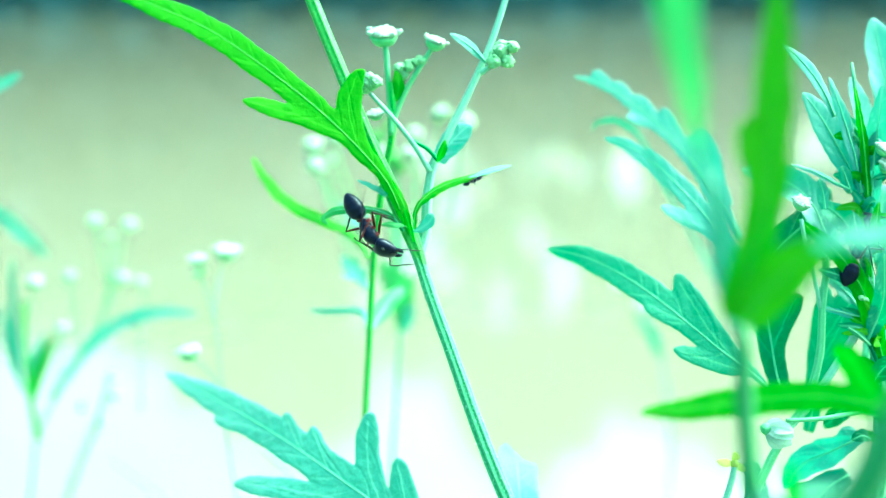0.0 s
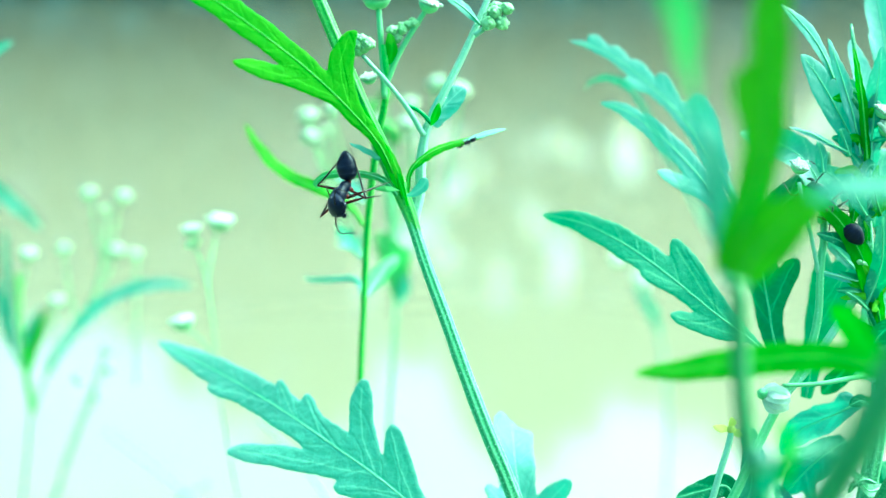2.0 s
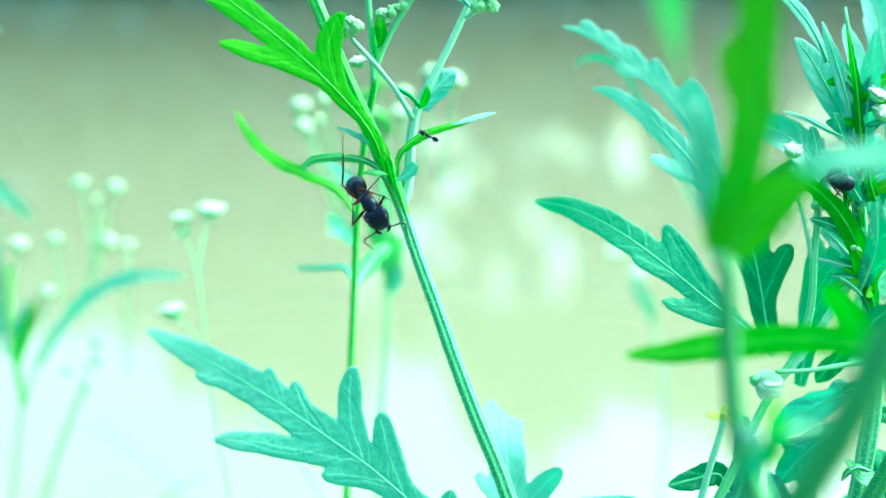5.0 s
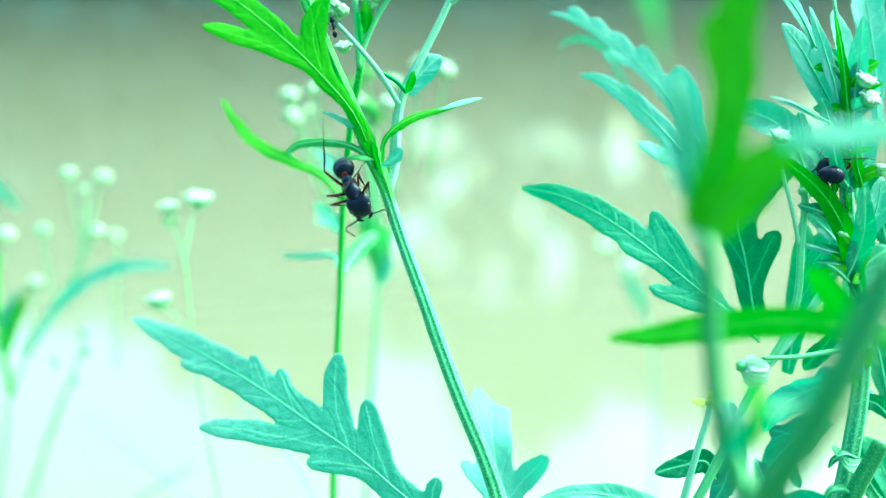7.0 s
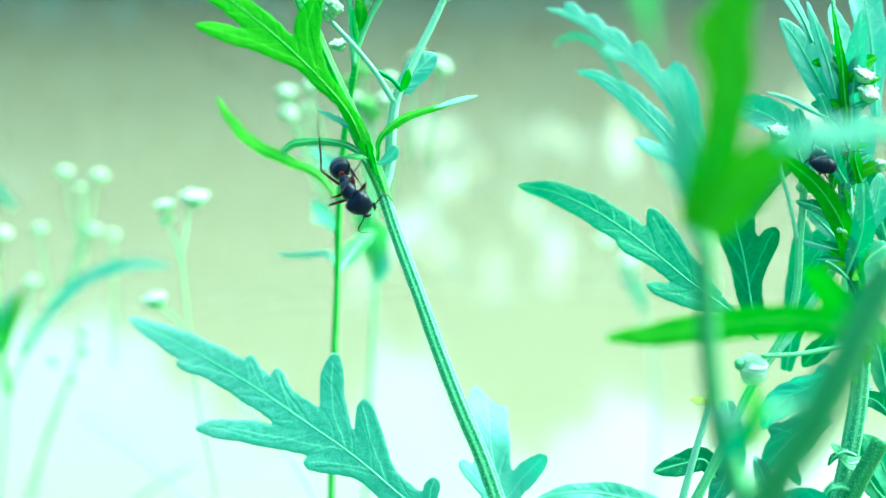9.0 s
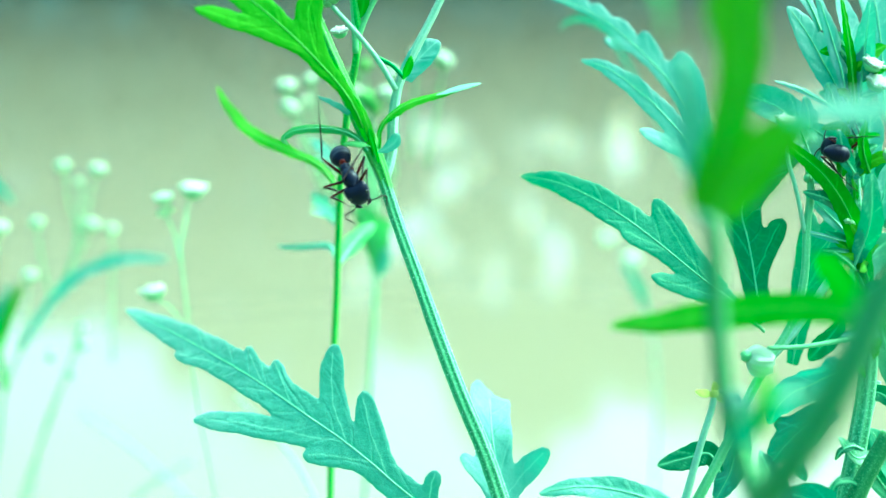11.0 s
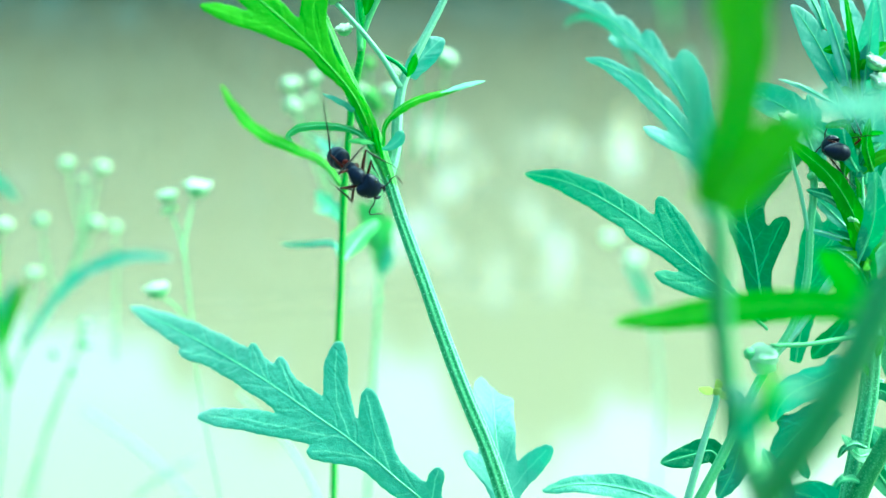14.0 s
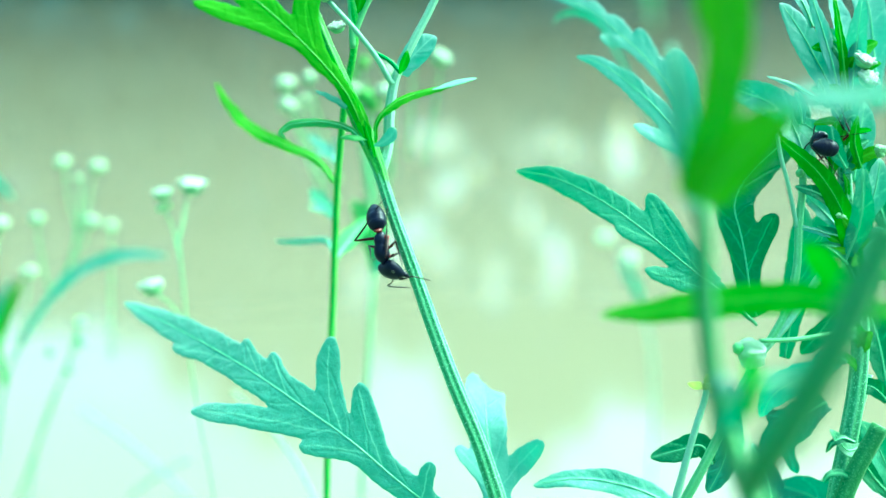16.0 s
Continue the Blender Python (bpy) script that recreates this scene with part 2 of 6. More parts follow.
def stem(name, parent, points, radii, material, n=40, sides=24, ridges=6, label="", hairs=0, seed=0):
    v, f, ridge = tube(points, radii, n, sides, ridges, 0.12, 0.015, seed)
    ob = part(name, v, f, material, parent, label, ("ridge", ridge))
    if hairs:
        line, _ = spline(points, 200)
        _, a, b = frames_along(line)
        r = np.interp(np.linspace(0, 1, 200), np.linspace(0, 1, len(radii)), radii)
        rng = np.random.default_rng(seed + 5)
        hv, hf = [], []
        for _ in range(hairs):
            i, t = rng.integers(60, 199), round(rng.uniform(0, 6)) * math.pi / 3 + rng.normal() * 0.12
            out = math.cos(t) * a[i] + math.sin(t) * b[i]
            foot = line[i] + out * r[i] * 1.02
            tip = foot + out * rng.uniform(0.05, 0.15) + rng.normal(size=3) * 0.04
            w = np.cross(out, line[min(i + 1, 199)] - line[i - 1])
            w = w / (np.linalg.norm(w) + 1e-9) * 0.032
            u = np.cross(w, out)
            k = len(hv)
            hv += [foot + w, foot - w * 0.5 + u, foot - w * 0.5 - u, tip]
            hf += [(k, k + 1, k + 3), (k + 1, k + 2, k + 3), (k + 2, k, k + 3)]
        tagged(part("stem_hairs", hv, hf, HAIR, ob, "short white hairs"), kind="stuff")
    return ob


def blade_width(x, half, base, peak, blunt=0.0):
    """Half the width of a blade at x of its length (0 to 1)."""
    x = np.clip(x, 0, 1)
    rise = base + (1 - base) * np.sin(np.clip(x / peak, 0, 1) * np.pi / 2) ** 1.3
    fall = np.clip(1 - np.clip((x - peak) / (1 - peak), 0, 1) ** (2.1 + blunt), 0, 1) ** (0.62 - 0.14 * blunt)
    return half * np.where(x < peak, rise, fall)


def lobe_shape(line, side, s, foot, tip, half, bulge=0.0):
    """A lobe from its foot on the midrib to its tip: place along the rib, side, length, half width, angle and bulge."""
    foot, tip = np.array(foot), np.array(tip)
    i = int(np.argmin(np.linalg.norm(line - foot, axis=1)))
    off = tip - line
    v = (off * side).sum(1)
    k = int(np.argmin(np.linalg.norm(off - v[:, None] * side, axis=1)))
    du, dv = s[k] - s[i], v[k]
    return s[i] / s[-1], 1 if dv > 0 else -1, math.hypot(du, dv), half, math.degrees(math.atan2(abs(dv), du)), bulge


def leaf(name, parent, rib, half, face, material, lobes=(), base=0.2, peak=0.5, cup=0.25, res=0.4, wave=0.12, seed=0, label="", midrib=True, rib_r=0.22, twist=0.0, curl=0.0, wrinkle=1.0, roll=0.14):
    """A leaf round its midrib (base to tip). face: the way its upper side looks. lobes: place along the rib, side (1: right hand
    of the way to the tip, seen from the face), length, half width and angle to the rib. cup: how far the sides lift."""
    line, length = spline(rib, 80)
    tangent = np.gradient(line, axis=0)
    tangent /= np.linalg.norm(tangent, axis=1)[:, None]
    fv = np.array(face, float)
    fv = fv / np.linalg.norm(fv)
    side = np.cross(tangent, fv)
    side /= np.linalg.norm(side, axis=1)[:, None]
    up = np.cross(side, tangent)
    if twist:
        turn = np.radians(twist) * np.linspace(0, 1, 80)[:, None]
        side, up = side * np.cos(turn) + up * np.sin(turn), up * np.cos(turn) - side * np.sin(turn)
    s = np.linspace(0, length, 80)
    lobes = [lobe_shape(line, side, s, *lobe) if np.ndim(lobe[0]) else (*lobe, 0.0) for lobe in lobes]
    reach = half + 1.0
    for at, _, ln, hw, ang, bulge in lobes:
        reach = max(reach, ln * math.sin(radians(ang)) + hw + abs(bulge) + 0.8)
    us = np.arange(-0.5, length + 3.0, res)
    vs = np.arange(-reach, reach + res, res)
    U, V = np.meshgrid(us, vs, indexing="ij")
    rng = np.random.default_rng(seed)
    ph = rng.uniform(0, 6.28, 8)
    U2 = U + 0.06 * np.sin(V * 2.1 + ph[0]) + 0.03 * np.sin(V * 5.3 + ph[1])
    V2 = V + 0.07 * np.sin(U * 1.1 + ph[2]) + 0.035 * np.sin(U * 4.1 + ph[3])

    def field(a, b, ln, hw, bs, pk, blunt=0.0):
        f = blade_width(a / ln, hw, bs, pk, blunt) - np.abs(b)
        f = np.where(a > ln, -np.hypot(a - ln, b), f)
        return np.where(a < 0, -np.hypot(a, b) + 0.1, f)

    F = field(U2, V2, length, half, base, peak)
    vein = np.exp(-((V / max(0.10, 0.6 * res)) ** 2)) * (U < length)
    slant = U - np.abs(V) * 1.3 - 0.05 * V * V + np.where(V > 0, 0.9, 0.0) + (0.7 + 0.3 * half) * np.sin(U * 0.37 + ph[6] + np.where(V > 0, 1.9, 0.0)) + 0.25 * np.sin(V * 1.3 + U * 0.2 + ph[0])
    gap = 2.1 + half * 0.95
    line_off = np.abs(((slant / gap + ph[4]) % 1) - 0.5) * gap
    vein = np.maximum(vein, 0.72 * np.exp(-((line_off / max(0.055, 0.5 * res)) ** 2)) * (F > 0.2))
    pucker = (-0.035 * wrinkle * np.cos(2 * np.pi * (slant / gap + ph[4])) - 0.10 * min(wrinkle, 2.0) * min(half / 1.8, 1.0) * np.exp(-((line_off / 0.26) ** 2)) + 0.02 * np.sin(U * 2.3 + ph[1]) * np.sin(V * 2.9 + ph[2])) * np.minimum(np.abs(V) / 0.7, 1.0)
    for at, sd, ln, hw, ang, bulge in lobes:
        c, sn = math.cos(radians(ang)), math.sin(radians(ang))
        a = (U2 - at * length) * c + V2 * sd * sn
        b = -(U2 - at * length) * sn * sd + V2 * c
        x = np.clip(a / ln, 0, 1)
        b = b + (bulge * 4 * x * (1 - x) + 0.05 * ln * x * (1 - x)) * sd
        g = field(a, b, ln, hw, 0.8, 0.5, 0.9)
        k = 0.6
        h = np.clip(k - np.abs(F - g), 0, k) / k
        F = np.maximum(F, g) + h * h * k / 4
        vein = np.maximum(vein, 0.9 * np.exp(-((b / max(0.07, 0.5 * res)) ** 2)) * ((a > 0) & (a < ln * 0.92)))
    inside = F > 0
    pucker = pucker * np.clip(F / 0.5, 0, 1) - roll * np.exp(-np.maximum(F, 0) / 0.22)

    # the sheet: whole cells inside, clipped triangles along the edge
    nu, nv = U.shape
    idx = np.arange(nu * nv).reshape(nu, nv)
    tri = np.concatenate([np.stack([idx[:-1, :-1], idx[1:, :-1], idx[1:, 1:]], -1).reshape(-1, 3),
                          np.stack([idx[:-1, :-1], idx[1:, 1:], idx[:-1, 1:]], -1).reshape(-1, 3)])
    Ff, Uf, Vf, vf, pf = F.ravel(), U.ravel(), V.ravel(), vein.ravel(), pucker.ravel()
    n_in = inside.ravel()[tri].sum(1)
    faces = [tuple(t) for t in tri[n_in == 3]]
    pu, pv, pa, pp = list(Uf), list(Vf), list(vf), list(pf)
    made = {}

    def cut(i, j):
        key = (min(i, j), max(i, j))
        if key not in made:
            w = Ff[i] / (Ff[i] - Ff[j])
            made[key] = len(pu)
            pu.append(Uf[i] + w * (Uf[j] - Uf[i]))
            pv.append(Vf[i] + w * (Vf[j] - Vf[i]))
            pa.append(vf[i] * 0.6)
            pp.append(-roll)
        return made[key]

    for t in tri[(n_in == 1) | (n_in == 2)]:
        poly = []
        for q in range(3):
            i, j = int(t[q]), int(t[(q + 1) % 3])
            if Ff[i] > 0:
                poly.append(i)
            if (Ff[i] > 0) != (Ff[j] > 0):
                poly.append(cut(i, j))
        faces.append(tuple(poly))
    used = sorted({i for f in faces for i in f})
    back = {o: n for n, o in enumerate(used)}
    faces = [tuple(back[i] for i in f) for f in faces]
    u, v, a, p = (np.array(x)[used] for x in (pu, pv, pa, pp))

    def along(arr):
        w = np.stack([np.interp(u, s, arr[:, k]) for k in range(3)], 1)
        return w

    over = np.maximum(u - length, 0)[:, None] * tangent[-1] + np.minimum(u, 0)[:, None] * tangent[0]
    lift = cup * v * v / max(half, 1.0) * np.sign(cup) * np.sign(cup) + p + wave * np.sin(u * 0.55 + ph[5]) * v + curl * np.maximum(np.abs(v) - 0.6 * half, 0)
    lift = lift - 0.05 * np.exp(-((v / 0.3) ** 2))
    P = along(line) + over + along(side) * v[:, None] + along(up) * lift[:, None]
    ob = part(name, P, faces, material, parent, label, ("vein", a))
    if midrib:
        keep = line[: 76] + up[:76] * 0.0
        tv, tf, tr = tube(keep[::5], [rib_r * 0.7, rib_r * 0.42, rib_r * 0.15], 24, 6)
        part("midrib", tv, tf, RIB_FRESH if material in (LEAF_FRESH, LEAF_FRESH_OPAQUE) else RIB, ob)
    return ob


def dome(centre, axis, rx, rz, rings=7, sides=14, low=-0.3, lumps=0.0, seed=0):
    """A lumpy dome round an axis."""
    ax = Vector(axis).normalized()
    m = np.array(ax.to_track_quat("Z", "Y").to_matrix())
    rng = np.random.default_rng(seed)
    v, f = [], []
    for i in range(rings):
        e = low * math.pi / 2 + (1 - low) * math.pi / 2 * i / rings
        for j in range(sides):
            t = 2 * math.pi * j / sides
            k = 1 + lumps * rng.normal()
            v.append(np.array(centre) + m @ (np.array([rx * math.cos(e) * math.cos(t), rx * math.cos(e) * math.sin(t), rz * math.sin(e)]) * k))
    v.append(np.array(centre) + m @ np.array([0, 0, rz]))
    for i in range(rings - 1):
        for j in range(sides):
            k = (j + 1) % sides
            f.append((i * sides + j, i * sides + k, (i + 1) * sides + k, (i + 1) * sides + j))
    for j in range(sides):
        f.append(((rings - 1) * sides + j, (rings - 1) * sides + (j + 1) % sides, rings * sides))
    f.append(tuple(range(sides))[::-1])
    return v, f


def flower(parent, top, axis, size, rays=5, seed=0, fine=True):
    """A small white head: green cup, domed disc of buds and five stubby rays. size: half its width."""
    ax = np.array(Vector(axis).normalized())
    top = np.array(top, float)
    m = np.array(Vector(ax).to_track_quat("Z", "Y").to_matrix())
    v, f = dome(top - ax * size * 0.15, -ax, size * 0.86, size * 0.75, 6, 14, 0.0, 0.02, seed)
    head = part("flower_head", v, f, CUP, parent, "white flower head in a green cup")
    v, f = dome(top - ax * size * (0.1 if fine else 0.2), ax, size * 0.9, size * (0.42 if fine else 0.55), 6, 18, 0.0, 0.05, seed)
    part("disc", v, f, DISC, head, "domed cream disc")
    for k in range(2 * rays if fine else 0):
        t = math.pi * (k + 0.4 * math.sin(seed * 2.7 + k * 1.9)) / rays
        o = m @ np.array([math.cos(t), math.sin(t), 0.0])
        rim = 0.88 if k % 2 == 0 else 0.74
        lean = ax * (0.35 + 0.25 * math.sin(k * 2.3 + seed)) + o
        v, f = dome(top + o * size * rim + ax * size * 0.05, lean, size * 0.17, size * (0.3 if k % 2 == 0 else 0.2), 4, 8, -0.5, 0.07, seed + k)
        part("ray_floret", v, f, PETAL, head)
    return head


def bud_cluster(parent, centre, size, count, seed=0):
    """A knot of round green-white buds."""
    rng = np.random.default_rng(seed)
    for _ in range(count):
        c = np.array(centre) + rng.normal(size=3).clip(-1.3, 1.3) * size * np.array([0.65, 0.45, 0.5])
        ax = (c - np.array(centre)) / size + np.array([0, -0.2, 0.8])
        r = size * rng.uniform(0.45, 0.7)
        v, f = dome(c, ax, r, r * 1.05, 7, 12, -0.9, 0.07, int(rng.integers(999)))
        b = part("flower_bud", v, f, BUD, parent, "round pale green bud")
        ax = ax / np.linalg.norm(ax)
        turn = np.array(Vector(ax).to_track_quat("Z", "Y").to_matrix())
        v, f = dome(c + ax * r * 0.45, ax, r * 0.8, r * 0.5, 5, 9, 0.0, 0.08, int(rng.integers(999)))
        v = list(v)
        for k in range(6):
            w = k * math.pi / 3 + rng.uniform(-0.25, 0.25)
            o = turn @ np.array([math.cos(w), math.sin(w), 0.55])
            kv, kf = dome(c + o * r * 0.82, o + ax, r * 0.36, r * 0.34, 3, 7, -0.8, 0.05, k)
            f = f + [tuple(i + len(v) for i in q) for q in kf]
            v += list(kv)
        part("bud_tip", v, f, BUD, b, "knobbed tip")


# ---------------------------------------------------------------- the setting
def grid_sheet(xs, ys, height):
    v = [(x, y, height(x, y)) for x in xs for y in ys]
    n = len(ys)
    f = [(i * n + j, (i + 1) * n + j, (i + 1) * n + j + 1, i * n + j + 1) for i in range(len(xs) - 1) for j in range(n - 1)]
    return v, f


def ground_height(x, y):
    bank = 0.40 - 0.9 * min(max((y - 0.65) / 1.1, 0.0), 1.0)
    far = 1.6 * min(max((y - 73.0) / 6.0, 0.0), 1.0)
    h = bank + far + 0.012 * noise.noise((x * 6, y * 6, 0))
    return h + (0.8 * noise.noise((x * 0.05, y * 0.05, 3)) if y > 80 or y < -6 else 0.0)


xs = [-600, -200, -80, -40, -20, -10, -5, *np.linspace(-2, 2, 41), 5, 10, 20, 40, 80, 200, 600]
ys = [-600, -150, -40, -10, -4, *np.linspace(-1, 2, 31), 5, 20, 50, 70, 72, 74, 76, 79, 85, 120, 300, 900]
v, f = grid_sheet(xs, ys, ground_height)
ground = tagged(new("ground", mesh("ground", v, f, EARTH)), "green-tinted earth bank sloping down to the water", "ground", kind="structure")
v, f = grid_sheet([-300, -100, -40, 0, 40, 100, 300], [0.9, 3, 8, 20, 40, 60, 78], lambda x, y: 0.0)
water = tagged(new("water", mesh("water", v, f, WATER)), "still muddy brown water mirroring pale sky and trees", "water", kind="structure")


def far_woods():
    """A band of trees on the other bank: trunks and many leaf clumps, with gaps between the crowns."""
    rng = np.random.default_rng(4)
    # along the bank in metres, height of the tree tops
    along = [-80, -34, -26, -22, -20, -17, -13.4, -10, -7, -4, -1.3, 0.6, 2.5, 6.3, 9, 11.2, 13.9, 17.7, 22, 30, 80]
    tops = [23, 23, 23, 23.5, 26.6, 28.5, 31.5, 33, 31, 25, 26.5, 28, 33.5, 34, 33, 30.5, 29, 31, 33, 33, 30]
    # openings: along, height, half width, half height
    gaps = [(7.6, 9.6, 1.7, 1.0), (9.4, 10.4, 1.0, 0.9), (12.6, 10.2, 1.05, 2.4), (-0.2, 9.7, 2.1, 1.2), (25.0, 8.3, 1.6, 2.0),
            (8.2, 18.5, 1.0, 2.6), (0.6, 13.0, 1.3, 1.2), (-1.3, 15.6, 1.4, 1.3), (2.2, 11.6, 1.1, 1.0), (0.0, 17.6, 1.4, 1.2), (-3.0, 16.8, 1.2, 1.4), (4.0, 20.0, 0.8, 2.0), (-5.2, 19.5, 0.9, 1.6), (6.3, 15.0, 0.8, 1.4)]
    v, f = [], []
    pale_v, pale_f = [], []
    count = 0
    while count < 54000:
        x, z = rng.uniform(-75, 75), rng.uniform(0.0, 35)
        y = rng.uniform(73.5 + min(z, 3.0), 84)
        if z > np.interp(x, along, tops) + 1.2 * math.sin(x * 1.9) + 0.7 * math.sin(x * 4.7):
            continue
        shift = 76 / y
        # sparse added clumps in the openings warm the sky mirrored there
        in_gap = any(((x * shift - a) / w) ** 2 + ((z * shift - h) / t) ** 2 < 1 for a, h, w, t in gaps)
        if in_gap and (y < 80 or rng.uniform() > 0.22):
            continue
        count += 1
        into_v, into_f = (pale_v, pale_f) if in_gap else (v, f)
        c, r = np.array([x, y, z]), rng.uniform(0.4, 0.95)
        p, q = rng.normal(size=3), rng.normal(size=3)
        p /= np.linalg.norm(p)
        q -= p * (q @ p)
        q /= np.linalg.norm(q)
        k = len(into_v)
        into_v += [c + r * p, c + r * 0.7 * q, c - r * p, c - r * 0.7 * q]
        into_f.append((k, k + 1, k + 2, k + 3))
    tagged(new("far_trees", mesh("far_trees", v, f, WOOD_FAR, smooth=False)), "band of dark leafy trees on the far bank", "trees", kind="stuff")
    tagged(new("far_glint_clumps", mesh("far_glint_clumps", pale_v, pale_f, GLINT_TINT, smooth=False)), "added pale clumps in far tree gaps that warm the reflected glints", "reeds", kind="stuff")
    tv, tf = [], []
    for k in range(36):
        x, y = -72 + 4.1 * k + rng.uniform(-1, 1), rng.uniform(77, 83)
        h = float(np.interp(x, along, tops)) * 0.8
        a, b, _ = tube([(x, y, 0.6), (x + rng.uniform(-0.5, 0.5), y, h * 0.5), (x + rng.uniform(-1, 1), y, h)], [0.35, 0.25, 0.08], 8, 8)
        tf += [tuple(i + len(tv) for i in q) for q in b]
        tv += list(a)
    tagged(new("far_trunks", mesh("far_trunks", tv, tf, BARK_FAR)), "grey tree trunks on the far bank", "trees", kind="stuff")


far_woods()

# ---------------------------------------------------------------- the weeds
WEED = "feathery-leaved weeds on the bank"


def main_weed():
    p = thing("flowering_weed", (95, 150, 398), "tall flowering weed with grooved green stem and lobed leaves", "weed", WEED)
    stem("stem", p, [(95, 150, 396), (70, 148, 560), (40, 144, 730), (11.5, 133.5, 829.2), (9.2, 134.9, 835.9), (6.3, 136.4, 842.7), (3.7, 137.9, 849.4), (1.3, 139.3, 856.1), (-1.2, 140.8, 862.8), (-3.3, 142.1, 869.0), (-4.8, 142.8, 872.6)],
         [2.2, 2.0, 1.8, 1.6, 1.42, 1.3, 1.15, 0.65], STEM, 260, 42, 7, "grooved green stem with white hairs", 2600)
    stem("upper_stem", p, [(-2.2, 141.6, 866.1), (-3.2, 142.0, 869.1), (-4.7, 142.5, 872.8), (-6.3, 142.8, 876.5), (-8.4, 143.3, 881.2), (-10.1, 144.1, 885.1), (-11.9, 145.6, 889.4), (-14.2, 147.2, 894.7), (-16.7, 149.0, 900.6)],
         [0.6, 0.93, 0.86, 0.8, 0.75, 0.72, 0.7], STEM_UPPER, 60, 36, 6, "fresh green upper stem with pale ridges", 420, 2)
    for k, (a, b, c, hw, fx) in enumerate([((-4.2, 141.2, 871.8), (-6.3, 141.0, 877.2), (-9.8, 142.2, 883.3), 0.75, -0.6), ((-3.9, 141.1, 871.1), (-4.7, 140.7, 875.1), (-6.3, 141.2, 878.2), 0.6, 0.8), ((-3.6, 141.1, 870.2), (-4.1, 140.4, 872.7), (-4.8, 140.6, 874.8), 0.45, -0.9)]):
        leaf("leaf_wing", p, [a, b, c], hw, (fx, -1, 0.2), LEAF_FRESH, base=0.5, peak=0.4, cup=0.4, res=0.16, wave=0.05, seed=170 + k, rib_r=0.1)
    stem("branch", p, [(-2.9, 142.3, 868.0), (-2.1, 143.3, 870.7), (-1.7, 144.7, 875.9), (-1.1, 145.4, 879.0), (0.4, 146.5, 882.1), (3.5, 148.8, 888.0), (6.7, 151.4, 895.0), (8.3, 152.9, 899.7), (9.8, 154.4, 904.0)],
         [0.7, 0.52, 0.42, 0.36, 0.32], STEM_PALE, 50, 20, 6, "pale grey-green side branch", 160, 3)
    # stalk from the fork of the branch to a knot of buds
    stem("flower_stalk", p, [(-1.4, 144.2, 878.5), (-3.3, 144.4, 881.7), (-5.7, 144.6, 884.8), (-8.9, 144.8, 888.3)], [0.36, 0.31, 0.27], STEM_PALE, 24, 12, 0)
    bud_cluster(p, (-9.2, 145.0, 889.4), 1.3, 8, 3)
    stem("flower_stalk", p, [(-0.4, 144.5, 879.9), (-1.7, 145.3, 881.2), (-4.0, 146.1, 882.5), (-5.8, 146.1, 884.7)], [0.28, 0.22], STEM_DARK, 16, 8, 0)
    # bud knot on the branch
    stem("flower_stalk", p, [(5.0, 148.4, 890.5), (6.2, 148.6, 891.4), (7.4, 148.3, 892.7)], [0.35, 0.3], STEM_PALE, 12, 10, 0)
    bud_cluster(p, (7.8, 148.4, 892.9), 1.35, 8, 8)
    leaf("leaf", p, [(5.8, 149.2, 891.8), (3.9, 149.1, 893.7), (1.2, 148.4, 895.5)], 0.75, (0.3, -1, 0.6), LEAF_PALE, cup=0.2, res=0.2, seed=4)
    leaf("leaf", p, [(-0.4, 143.9, 879.6), (0.1, 143.3, 881.2), (0.6, 143.1, 882.5)], 0.65, (0.7, -1, 0.2), LEAF_FRESH, cup=0.3, res=0.2, seed=5, midrib=False)
    leaf("leaf", p, [(-0.4, 145.6, 879.6), (0.5, 146.2, 881.1), (1.8, 147.0, 882.5), (3.7, 148.0, 884.2)], 1.55, (0.2, -1, 0.4), LEAF_SKYLIT, cup=0.25, res=0.16, wave=0.4, base=0.6, peak=0.6, wrinkle=4, seed=6, midrib=False, label="small crumpled pale leaf")
    # the large fresh leaf that clasps the stem
    leaf("leaf", p, [(-5.1, 139.8, 874.5), (-6.3, 139.4, 877.5), (-9.6, 138.8, 881.8), (-14.8, 137.9, 887.1), (-20.5, 136.9, 891.8), (-26.6, 135.3, 896.3), (-33.6, 133.0, 899.6), (-39.3, 131.5, 902.1)], 1.75, (0.25, -1, 0.55), LEAF_FRESH,
         [((-11.5, 138.7, 883.5), (-22.9, 134.5, 888.0), 1.1), ((-8.6, 139.1, 880.6), (-9.6, 141.0, 891.8), 1.6, 2.2)], base=0.3, peak=0.55, cup=0.02, res=0.12, wave=0.01, wrinkle=0.5, seed=7, label="long fresh green lobed leaf", rib_r=0.12)
    leaf("leaf", p, [(-6.7, 140.6, 876.1), (-7.6, 140.1, 876.8), (-8.5, 139.7, 877.3), (-9.4, 139.5, 877.8), (-10.3, 139.3, 878.3)], 0.36, (-0.2, -1, 0.3), LEAF_SKYLIT, res=0.12, base=0.8, peak=0.3, seed=8, midrib=False)
    # slender leaf bent to the tip of which the small ant holds
    leaf("leaf", p, [(-3.4, 140.2, 872.0), (-3.1, 140.3, 874.5), (-1.1, 141.2, 876.5), (2.0, 142.5, 877.7), (5.6, 144.2, 878.5), (8.6, 145.3, 879.2)], 0.62, (-0.35, -0.75, 0.7), LEAF_FRESH, base=0.35, peak=0.4, cup=-0.3, res=0.2, seed=10, label="slender curved leaf", rib_r=0.13)
